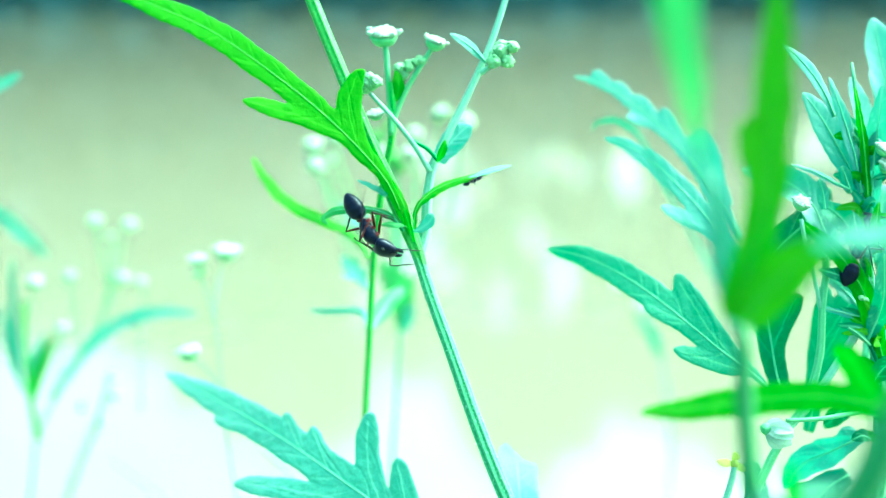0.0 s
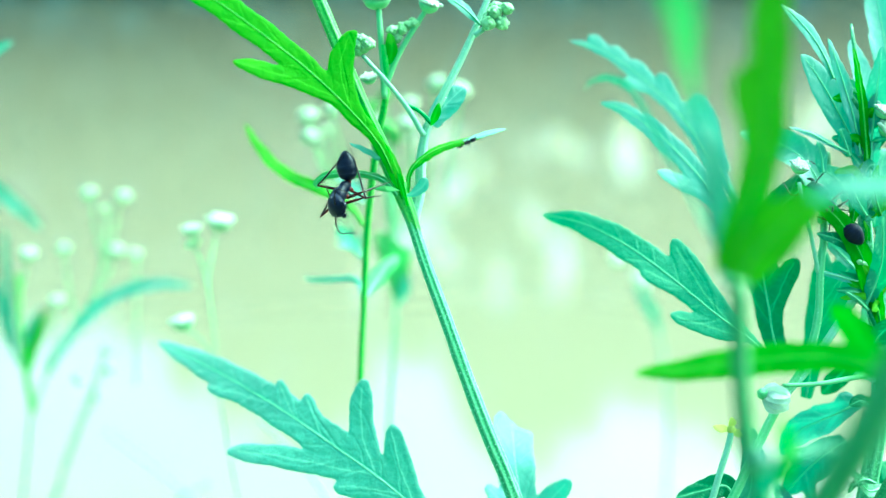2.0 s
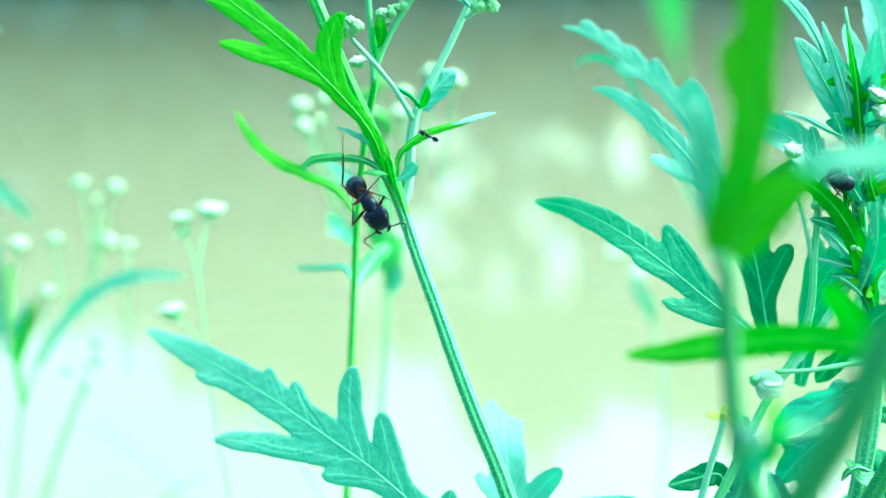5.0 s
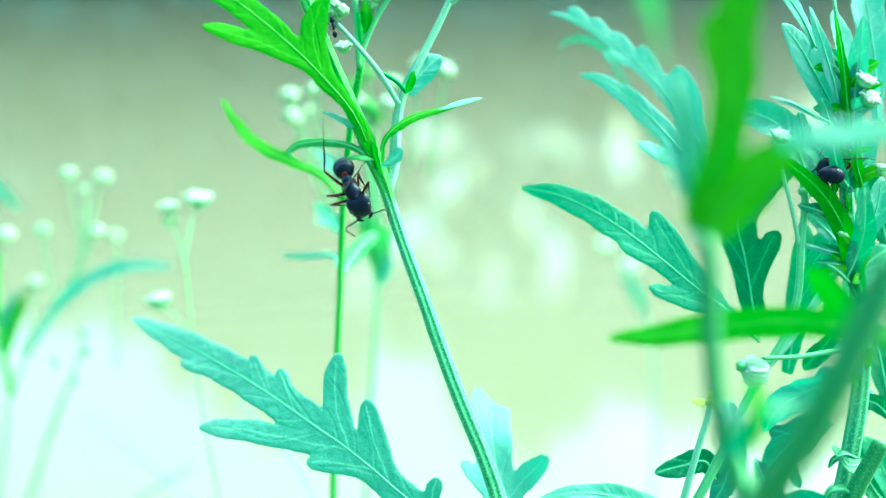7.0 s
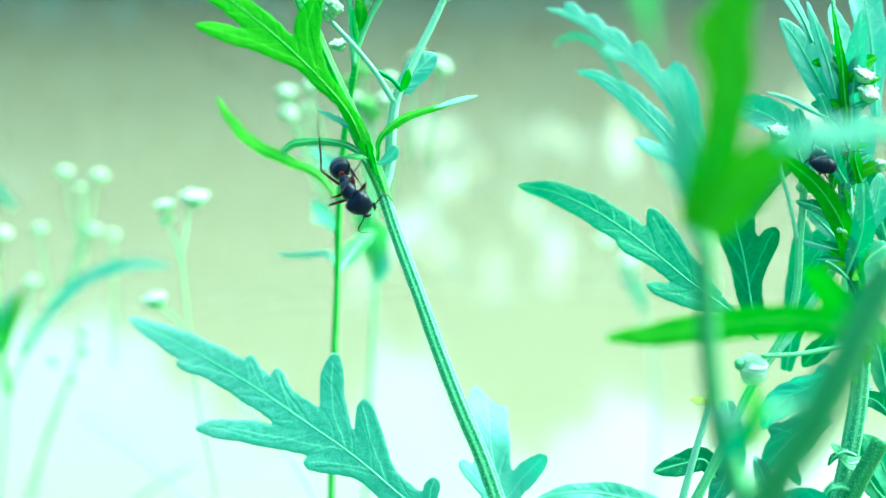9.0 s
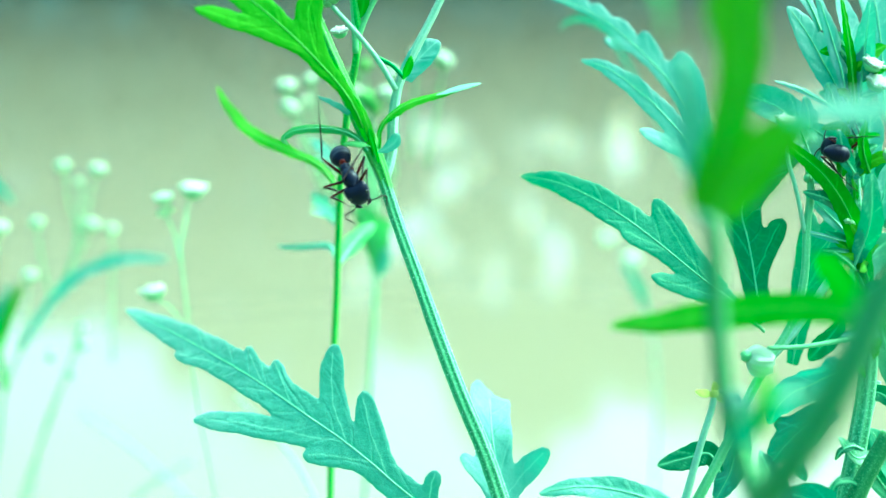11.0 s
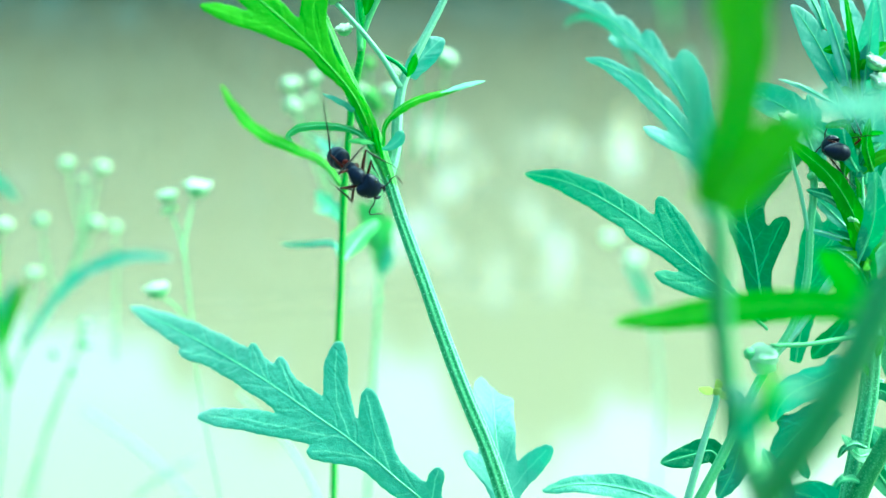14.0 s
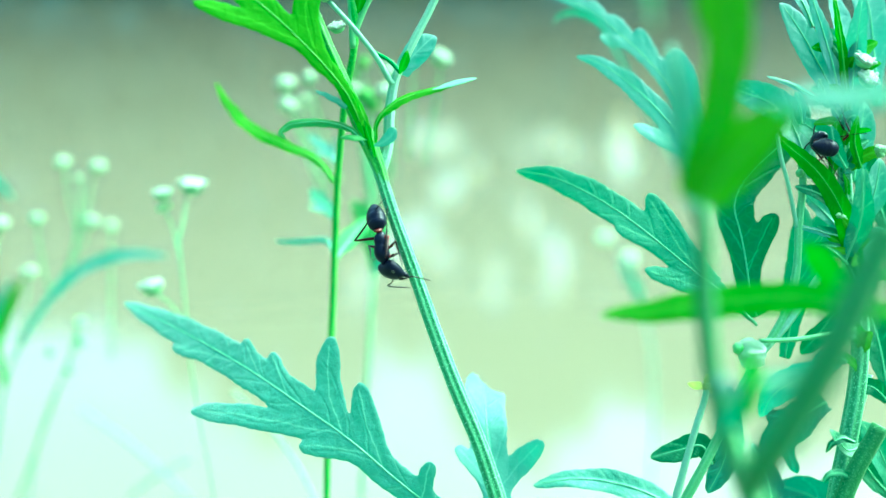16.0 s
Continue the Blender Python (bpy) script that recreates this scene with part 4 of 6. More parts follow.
    leaf("leaf", p, [(55.8, 149.1, 875.3), (56.1, 151.5, 881.4), (55.4, 153.6, 886.2), (54.7, 155.3, 889.7)], 1.7, (0.2, -0.8, 0.8), LEAF_SKYLIT, base=0.4, peak=0.5, res=0.22, seed=101)
    leaf("leaf", p, [(60.5, 152.2, 875.4), (60.4, 155.0, 883.4), (59.6, 157.6, 890.7), (58.7, 160.1, 897.4)], 2.4, (0.1, -0.8, 0.8), LEAF_SKYLIT, [((60.2, 155.2, 884.1), (57.1, 157.5, 890.0), 1.0)], base=0.3, peak=0.68, res=0.3, seed=102)
    leaf("leaf", p, [(51.1, 142.6, 876.1), (50.5, 142.8, 877.8), (49.8, 143.0, 879.5)], 0.85, (0, -0.9, 0.6), LEAF_MID, res=0.18, base=0.5, peak=0.5, cup=0.1, seed=103)
    leaf("leaf", p, [(50.8, 142.4, 876.6), (48.4, 142.4, 877.7), (46.1, 142.3, 878.9), (43.3, 142.0, 879.8)], 0.42, (0, -0.8, 0.7), LEAF_SKYLIT, base=0.6, peak=0.4, res=0.18, seed=104)
    leaf("leaf", p, [(48.0, 142.5, 874.0), (47.9, 142.7, 875.0), (47.7, 142.8, 876.1), (47.2, 143.0, 877.8)], 0.8, (0, -0.9, 0.6), LEAF, res=0.18, base=0.5, peak=0.5, cup=0.1, seed=105)
    leaf("leaf", p, [(50.9, 145.5, 866.9), (49.8, 147.0, 870.1), (48.6, 149.0, 873.4), (46.7, 151.0, 875.5), (43.5, 152.5, 876.8), (40.4, 153.5, 877.7)], 2.3, (0.1, -1, 0.4), LEAF, base=0.3, peak=0.5, res=0.22, seed=106, rib_r=0.2)
    # pale level leaf and dark curled leaf on the side branch
    leaf("leaf", p, [(53.9, 140.5, 860.5), (52.0, 140.3, 860.8), (49.5, 140.2, 861.5), (47.2, 140.2, 861.9)], 0.42, (0, -0.8, 0.7), LEAF_SKYLIT, base=0.7, peak=0.5, res=0.16, seed=183)
    leaf("leaf", p, [(53.8, 141.0, 862.6), (51.9, 140.6, 864.7), (49.7, 140.4, 866.0), (47.1, 140.6, 866.8)], 0.95, (0.1, -1, 0.3), LEAF_DARK, base=0.4, peak=0.4, cup=0.3, res=0.16, seed=184)
    leaf("leaf", p, [(55.0, 141.0, 868.9), (53.8, 140.6, 872.3), (54.0, 140.6, 875.3)], 0.8, (0.2, -1, 0.4), LEAF_FRESH, base=0.4, peak=0.4, cup=0.25, res=0.16, seed=185)
    leaf("leaf", p, [(53.1, 140.6, 868.9), (51.4, 140.2, 871.6), (50.8, 140.4, 874.0)], 0.9, (-0.2, -1, 0.4), LEAF_MID, base=0.4, peak=0.4, cup=0.25, res=0.16, seed=186)
    # inner leaves of the dense middle
    for k, (a, b, c, hw, mat) in enumerate([
            ((53.3, 139.1, 857.5), (54.5, 138.3, 863.2), (54.4, 138.6, 869.2), 1.4, LEAF_MID), ((54.1, 141.4, 854.0), (57.7, 144.4, 858.3), (60.9, 145.8, 860.1), 2.0, LEAF_MID),
            ((54.3, 143.9, 860.6), (52.3, 146.4, 862.9), (49.8, 147.9, 865.1), 0.9, LEAF), ((53.7, 138.0, 852.2), (54.9, 136.6, 855.4), (56.5, 135.9, 856.9), 1.4, LEAF_DARK),
            ((51.6, 141.3, 867.4), (51.8, 141.2, 871.5), (51.9, 141.8, 874.5), 0.9, LEAF_FRESH), ((56.2, 146.2, 866.5), (57.2, 148.2, 871.2), (58.3, 150.3, 875.9), 1.8, LEAF),
            ((55.0, 141.0, 861.2), (57.1, 141.8, 865.2), (58.0, 142.8, 869.9), 1.5, LEAF), ((53.3, 138.1, 857.7), (51.6, 137.4, 859.2), (50.0, 137.2, 860.3), 0.4, LEAF_DARK),
            ((53.3, 144.7, 868.9), (51.6, 146.4, 872.1), (49.4, 148.8, 873.9), 1.5, LEAF_MID), ((54.6, 143.7, 850.4), (53.2, 145.0, 847.0), (51.0, 145.4, 843.9), 1.6, LEAF_DARK),
            ((57.7, 139.5, 821.6), (54.0, 142.3, 824.9), (48.8, 144.6, 826.2), 2.4, LEAF_DULL),
            ((61.0, 141.6, 840.7), (60.3, 143.8, 845.9), (58.9, 145.9, 851.2), 2.0, LEAF_DARK),
            ((61.4, 137.9, 828.6), (59.6, 137.9, 833.2), (57.1, 138.8, 837.3), 1.8, LEAF_MID), ((61.7, 147.8, 859.7), (60.3, 151.1, 865.6), (57.7, 153.2, 870.4), 2.2, LEAF_DARK),
            ((47.2, 138.9, 823.5), (46.1, 140.1, 829.1), (44.6, 142.0, 832.9), 1.7, LEAF_DULL),
            ]):
        leaf("leaf", p, [a, b, c], hw, (0.3 * math.sin(k * 2.3), -1, 0.4), mat, base=0.35, peak=0.5, cup=0.3, res=0.3, seed=110 + k)
    # small leaves and shoots crowding the stem
    axis, _ = spline([(55.2, 136.5, 843.3), (55.5, 137.9, 849.4), (55.0, 139.3, 856.0), (53.8, 140.9, 863.3), (53.3, 142.5, 870.6), (53.4, 144.1, 877.9), (52.9, 145.9, 883.8)], 60)
    rng = np.random.default_rng(17)
    for k in range(52):
        foot = axis[int(rng.integers(2, 58))]
        sway = rng.uniform(-1, 1)
        out = np.array([sway * 4.2, rng.uniform(-2.2, 1.5), rng.uniform(0.6, 4.2)])
        tip = foot + out + np.array([sway * 1.5, 0, rng.uniform(-1.2, 0.8)])
        leaf("small_leaf", p, [foot, foot + out * 0.55 + np.array([0, -0.3, 0.3]), tip], rng.uniform(0.3, 0.9), (rng.uniform(-0.6, 0.6), -1, rng.uniform(0.1, 0.7)),
             (LEAF_FRESH_OPAQUE, LEAF_MID, LEAF_FRESH, LEAF_DARK, LEAF_FRESH)[k % 5], base=0.4, peak=0.5, cup=0.35, res=0.2, seed=300 + k, midrib=k % 2 == 0, rib_r=0.1, roll=0.08)
    # long fresh leaf hanging over the second ant
    leaf("leaf", p, [(55.4, 138.6, 855.2), (54.1, 138.9, 859.5), (51.9, 139.8, 865.3), (49.0, 140.2, 869.1), (45.9, 140.4, 871.6), (44.1, 140.5, 873.2)], 1.3, (-0.3, -1, 0.35), LEAF_FRESH, base=0.4, peak=0.35, cup=0.12, res=0.2, seed=125, label="fresh green hanging leaf")
    # low leaves
    leaf("leaf", p, [(37.7, 134.9, 833.3), (36.4, 135.3, 835.5), (33.6, 135.2, 835.0), (30.1, 135.0, 834.1)], 1.5, (0, -0.9, 0.5), LEAF_DARK, base=0.4, peak=0.4, cup=0.1, res=0.25, seed=126)
    leaf("leaf", p, [(53.8, 139.0, 845.3), (51.5, 139.0, 844.1), (49.5, 140.0, 842.5), (47.4, 141.0, 840.9), (46.2, 142.0, 838.7), (45.9, 143.0, 836.0)], 1.9, (0.1, -0.8, 0.6), LEAF_SKYLIT, [((52.5, 139.0, 844.6), (51.1, 139.0, 846.5), 1.1), ((50.0, 139.5, 843.1), (47.1, 139.5, 844.0), 1.2)], base=0.35, peak=0.45, cup=0.2, res=0.24, wave=0.05, wrinkle=5, seed=127)
    leaf("leaf", p, [(53.2, 141.0, 839.1), (50.9, 141.0, 837.6), (49.0, 141.5, 835.5), (47.5, 142.0, 833.3), (46.3, 143.0, 830.6)], 2.3, (0.1, -0.9, 0.5), LEAF_DULL, [((49.5, 141.0, 836.3), (45.7, 140.0, 837.5), 1), ((48.3, 141.5, 834.7), (50.6, 143.0, 830.2), 1)], base=0.5, peak=0.45, cup=0.25, wave=0.08, res=0.24, wrinkle=7, seed=128)
    leaf("leaf", p, [(39.3, 137.8, 842.2), (40.0, 136.9, 838.1), (39.6, 136.8, 832.9), (37.8, 136.9, 828.4)], 1.8, (0, -1, 0.3), LEAF_DULL, base=0.5, peak=0.5, cup=0.3, wave=0.08, res=0.3, wrinkle=8, seed=129)
    leaf("leaf", p, [(55.5, 133.5, 836.3), (53.1, 132.4, 836.2), (51.3, 131.9, 838.4), (50.7, 132.0, 839.1)], 1.0, (0.2, -0.7, 0.8), LEAF_DARK, base=0.5, peak=0.5, cup=0.3, res=0.25, seed=130)
    leaf("leaf", p, [(63.0, 140.0, 826.0), (60.2, 141.0, 828.7), (58.5, 142.0, 831.8), (57.9, 143.0, 834.8)], 1.5, (0.2, -1, 0.2), LEAF_DARK, base=0.4, peak=0.5, cup=0.25, res=0.2, seed=180)
    leaf("leaf", p, [(56.0, 146.0, 821.4), (56.7, 147.0, 824.2), (58.5, 148.0, 827.0)], 1.3, (-0.3, -1, 0.3), LEAF_MID, base=0.4, peak=0.5, cup=0.25, res=0.2, seed=181)
    leaf("leaf", p, [(60.2, 139.0, 839.9), (58.2, 139.5, 841.6), (56.2, 140.0, 841.8)], 1.1, (-0.2, -1, 0.4), LEAF_DARK, base=0.5, peak=0.5, cup=0.3, res=0.2, seed=182)
    leaf("leaf", p, [(53.2, 135.2, 846.4), (52.0, 134.8, 847.0), (50.8, 134.7, 846.5)], 0.8, (0.2, -0.9, 0.6), LEAF_DARK, base=0.5, peak=0.5, res=0.2, seed=131)
    leaf("leaf", p, [(54.2, 135.8, 849.2), (53.0, 135.5, 850.1), (51.3, 135.5, 850.5)], 0.8, (0.2, -0.9, 0.6), LEAF, base=0.5, peak=0.5, res=0.2, seed=132)
    stem("branch", p, [(50.8, 129.4, 827.0), (53.2, 130.4, 833.7), (56.3, 131.2, 839.8)], [1.1, 1.0], STEM_NEAR, 20, 16, 6)
    leaf("leaf", p, [(53.0, 129.9, 833.8), (51.2, 129.6, 834.6), (49.9, 129.4, 834.3), (49.3, 129.2, 833.4)], 0.4, (0, -0.8, 0.7), LEAF_DARK, base=0.6, peak=0.4, res=0.2, seed=133, midrib=False)
    leaf("leaf", p, [(53.7, 132.0, 837.4), (52.1, 131.6, 838.1), (50.8, 131.4, 837.5), (50.4, 131.6, 836.1)], 0.45, (0.1, -0.8, 0.6), LEAF_DARK, base=0.5, peak=0.5, cup=0.35, res=0.18, wave=0.1, wrinkle=1, seed=188)
    leaf("leaf", p, [(53.2, 131.0, 833.3), (51.9, 130.8, 834.0), (50.7, 130.8, 833.7), (50.1, 131.0, 832.6)], 0.35, (0.1, -0.8, 0.6), LEAF_DARK, base=0.5, peak=0.5, cup=0.35, res=0.18, seed=189)
    stem("branch", p, [(55.0, 138.0, 827.1), (55.8, 139.0, 832.3), (56.7, 140.0, 837.6), (58.0, 141.0, 842.8)], [0.8, 0.75, 0.7], STEM, 24, 16, 6)
    # stalks and flowers
    stem("flower_stalk", p, [(53.8, 135.0, 850.4), (50.6, 134.4, 850.1), (46.3, 133.3, 849.8), (41.7, 132.4, 849.9)], [0.34, 0.26], STALK, 16, 10, 0)
    bloom = np.array((38.7, 130.5, 849.6))
    v, f = dome(bloom, (-0.6, -0.5, 0.3), 0.7, 0.65, 6, 12, -0.8, 0.06, 140)
    head = part("flower_head", v, f, STALK, p, "ragged creamy white open flower")
    for k in range(12):
        w = k * 2 * math.pi / 12 + 0.3 * math.sin(k * 5.0)
        ring = 0.5 if k % 2 else 0.85
        o = np.array([1.0, -0.35 + 0.5 * math.cos(w) * ring, -0.25 + 0.75 * math.sin(w) * ring])
        leaf("petal", head, [bloom + o * 0.2, bloom + o * 1.3 + np.array([-0.3, 0.4 * math.cos(w), 0.5 * math.sin(w)]) * ring, bloom + o * (2.5 + 0.5 * math.sin(k * 2.2))], 0.75, (-0.2, -0.9 + 0.4 * math.cos(w), 0.4 + 0.5 * math.sin(w)), PETAL, base=0.6, peak=0.6, cup=0.45, res=0.14, seed=240 + k, midrib=False, roll=0.08)
    stem("flower_stalk", p, [(31.5, 129.9, 826.8), (33.2, 131.3, 833.3), (34.9, 132.6, 839.2), (35.9, 133.3, 842.5), (36.1, 133.5, 843.6)], [0.5, 0.4, 0.34], STEM_PALE, 24, 12, 5)
    bud = (36.1, 133.6, 843.8)
    v, f = dome(bud, (0, -0.3, 1), 0.55, 0.6, 5, 10, -0.6, 0.05, 3)
    head = part("flower_head", v, f, YELLOW, p, "small greenish yellow open flower")
    for k, (dx, dz, ln) in enumerate(((-2.2, 0.5, 2.2), (0.0, 1.7, 1.9), (1.5, -0.5, 1.6))):
        b = np.array(bud)
        leaf("petal", head, [b, b + np.array([dx * 0.6, -0.3, dz * 0.7]), b + np.array([dx, -0.2, dz])], 0.5, (0.1, -1, 0.5), YELLOW, res=0.15, seed=141 + k, midrib=False)
    stem("flower_stalk", p, [(47.7, 140.5, 861.5), (46.1, 140.2, 867.1), (44.9, 139.9, 870.5), (44.3, 140.0, 873.2)], [0.28, 0.25], STEM_PALE, 14, 10, 0)
    flower(p, (44.7, 141.2, 875.2), (0.2, -0.4, 0.9), 1.3, 5, 145)
    flower(p, (54.9, 142.4, 881.8), (0.3, -0.4, 0.8), 1.3, 5, 146)
    flower(p, (55.4, 141.9, 879.7), (0.2, -0.4, 0.6), 1.4, 5, 147)
    bud_cluster(p, (56.3, 140.0, 870.9), 0.8, 5, 148)
    v, f = dome((48.0, 142.0, 868.1), (-0.3, -0.7, 0.6), 0.52, 0.5, 6, 14, -0.8, 0.05, 150)
    part("node", v, f, STALK, p, "pale swollen branch joint")
    bud_cluster(p, (52.5, 139.3, 863.1), 0.5, 4, 149)
    return p


def near_weed():
    p = thing("leafy_weed", (45, 95, 398), "bright green leafy weed close in front", "weed", WEED)
    stem("stem", p, [(45, 95, 396), (42, 94, 650), (26.4, 82.0, 855.5), (26.0, 83.5, 856.6), (25.5, 84.5, 858.1), (25.0, 85.5, 860.2), (24.6, 86.2, 861.9), (24.3, 86.8, 864.4), (24.1, 87.4, 866.8), (23.9, 88.0, 870.1), (23.9, 88.6, 872.6), (23.7, 89.0, 874.4)], [1.3] * 33 + [1.3, 1.3, 1.4, 1.5, 1.15, 0.75, 0.62], STEM_NEAR, 400, 16, 5)
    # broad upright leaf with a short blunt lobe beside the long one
    leaf("leaf", p, [(23.2, 89.6, 875.1), (23.7, 89.2, 877.8), (24.2, 88.8, 880.4), (24.6, 88.4, 882.4), (24.8, 88.0, 884.5), (24.8, 87.4, 886.7), (24.5, 86.6, 889.3), (24.2, 85.6, 892.0), (23.8, 84.4, 894.7), (23.4, 83.2, 897.7), (23.1, 82.0, 901.2)], 1.6, (0.1, -1, 0.1), LEAF_FRESH_OPAQUE, [((24.7, 88.0, 883.9), (21.8, 86.5, 891.5), 1.45, 0.2)], base=0.85, peak=0.55, cup=0.1, res=0.3, wave=0.02, seed=151, label="broad bright green leaf")
    leaf("leaf", p, [(23.9, 90.5, 873.7), (23.5, 91.2, 875.4), (23.1, 91.8, 877.9), (22.7, 92.4, 880.4), (22.4, 93.0, 882.8), (22.1, 93.5, 884.9), (22.0, 94.0, 886.3)], 1.05, (0.1, -1, 0.0), LEAF_DULL, base=0.7, peak=0.45, res=0.3, seed=152)
    leaf("leaf", p, [(23.7, 88.0, 874.8), (24.5, 87.2, 877.0), (25.7, 86.4, 878.8), (26.8, 85.4, 880.5), (27.8, 84.4, 881.7), (28.6, 83.4, 882.4)], 2.0, (0, -0.95, 0.3), LEAF_FRESH_OPAQUE, base=0.9, peak=0.35, cup=0.1, res=0.3, seed=153)
    leaf("leaf", p, [(36.8, 84.0, 883.2), (33.1, 82.5, 883.2), (30.4, 81.4, 883.2), (27.9, 80.4, 883.1), (25.8, 80.0, 882.8)], 0.98, (0, -1, 0.18), LEAF_SKYLIT, base=0.6, peak=0.5, cup=0.1, res=0.35, seed=154)
    # soft leaf on a thin stalk, nearest of all
    leaf("leaf", p, [(17.8, 79.0, 887.9), (16.9, 77.0, 891.1), (16.1, 75.5, 893.6), (15.2, 74.5, 896.7), (14.2, 73.5, 900.4), (13.3, 72.5, 903.8)], 1.5, (0.1, -1, 0.1), LEAF_SOFT, base=0.05, peak=0.9, cup=0.1, res=0.35, seed=155)
    # thin leaf that arches over and hangs its tip
    leaf("leaf", p, [(22.9, 91.0, 876.1), (22.3, 96.0, 878.0), (21.6, 100.0, 880.1), (20.8, 104.0, 882.0), (20.1, 108.5, 884.3), (19.4, 112.0, 886.2), (18.4, 115.0, 887.4), (16.9, 117.0, 887.7), (15.7, 117.5, 887.2), (15.1, 117.5, 886.5)], 0.55, (-0.1, -1, -0.5), LEAF_DULL, base=0.4, peak=0.75, cup=0.2, res=0.3, seed=160, label="thin arched leaf with a drooping tip")
    # level fresh leaf
    leaf("leaf", p, [(44.5, 97.3, 863.0), (40.9, 100.5, 863.2), (36.0, 103.5, 863.3), (30.4, 104.9, 862.5), (24.3, 105.2, 861.6), (18.9, 105.1, 861.1)], 1.5, (0.0, -0.9, 0.5), LEAF_FRESH,
         [(0.20, 1, 6.5, 1.2, 48)], base=0.5, peak=0.5, cup=0.06, res=0.3, wave=0.01, wrinkle=0.3, seed=156, label="level lance-shaped bright green leaf", rib_r=0.14)
    # thick slanting stalk low in front
    stem("branch", p, [(25.8, 79.0, 856.7), (26.1, 77.5, 858.7), (26.8, 76.5, 860.9), (28.2, 75.8, 864.4), (29.6, 75.5, 867.9), (31.1, 75.6, 871.8), (32.7, 76.0, 875.9)], [1.1, 1.2, 1.22, 1.2], STEM_NEAR, 40, 16, 5, "thick dark green slanting stalk")
    # shoot in the fork: a fresh upright leaf, a pale bud and a thin leaf to the side
    leaf("leaf", p, [(26.2, 82.0, 860.5), (26.4, 82.0, 862.3), (26.3, 81.8, 864.1), (25.7, 81.5, 866.2)], 0.55, (-0.2, -1, 0.3), LEAF_FRESH, base=0.7, peak=0.4, res=0.25, seed=157)
    leaf("leaf", p, [(25.8, 82.0, 862.4), (27.3, 82.5, 863.0), (29.2, 83.5, 862.9), (31.4, 84.5, 862.5)], 0.62, (0.2, -1, 0.3), LEAF_DULL, base=0.7, peak=0.3, res=0.25, seed=159)
    leaf("leaf", p, [(25.1, 84.0, 858.4), (25.5, 83.0, 860.5), (26.1, 82.5, 862.7)], 0.8, (0.1, -1, 0.3), LEAF_DULL, base=0.7, peak=0.5, res=0.25, seed=161)
    v, f = dome((24.1, 81.0, 863.2), (-0.3, -0.6, 0.7), 0.75, 0.75, 7, 14, -0.9, 0.04, 158)
    part("bud", v, f, LEAF_PALE, p, "round pale green bud")
    return p


def faint_weed():
    p = thing("flowering_weed", (60, 290, 398), "faint slender weed far behind the leaves", "weed", WEED)
    stem("stem", p, [(60, 290, 396), (62, 290, 600), (62.2, 295.5, 739.1), (64.4, 304.3, 779.3), (61.9, 309.0, 800.9), (55.6, 312.6, 817.8)], [0.8, 0.6, 0.45, 0.35], STEM_PALE, 30, 10, 5)
    for k, (c, size) in enumerate([((50.5, 313.5, 821.6), 2.4), ((57.1, 312.2, 815.9), 2.8)]):
        flower(p, c, (0.1, -0.3, 1), size, 5, 160 + k)
    leaf("leaf", p, [(54.5, 270.5, 812.4), (51.4, 270.1, 819.6), (47.7, 269.1, 824.8)], 1.4, (0, -1, 0.3), LEAF_PALE, res=0.6, seed=162)
    return p


for build in (main_weed, back_weed, middle_weed, left_weed, far_left_weed, right_weed, near_weed, faint_weed):
    build()


# ---------------------------------------------------------------- the ants
def loft(stations, sides=24, hollow=0.0):
    """A body along x: x, half width, half height, height of its middle. hollow draws the corners of the back end backwards."""
    v, f = [], []
    for x, w, h, mid in stations:
        for j in range(sides):
            t = 2 * math.pi * j / sides
            y = w * math.cos(t)
            v.append((x - hollow * (y / 1.4) ** 2 * max(0.0, 1 - x / 1.5), y, mid + h * math.sin(t)))
    n = len(stations)
    v += [(stations[0][0], 0, stations[0][3]), (stations[-1][0], 0, stations[-1][3])]
    for i in range(n - 1):
        for j in range(sides):
            k = (j + 1) % sides
            f.append((i * sides + j, i * sides + k, (i + 1) * sides + k, (i + 1) * sides + j))
    for j in range(sides):
        k = (j + 1) % sides
        f.append((n * sides, k, j))
        f.append((n * sides + 1, (n - 1) * sides + j, (n - 1) * sides + k))
    return v, f


def smooth_stations(rows, n=30):
    line, _ = spline([r[:3] for r in rows], n)
    mid = np.interp(line[:, 0], *zip(*sorted((r[0], r[3]) for r in rows)))
    return [(x, max(w, 0.02), max(h, 0.02), m) for (x, w, h), m in zip(line, mid)]


def egg(centre, radii):
    return loft([(centre[0] + radii[0] * math.cos(e), radii[1] * math.sin(e), radii[2] * math.sin(e), centre[2]) for e in np.linspace(3.0, 0.14, 10)], 14)


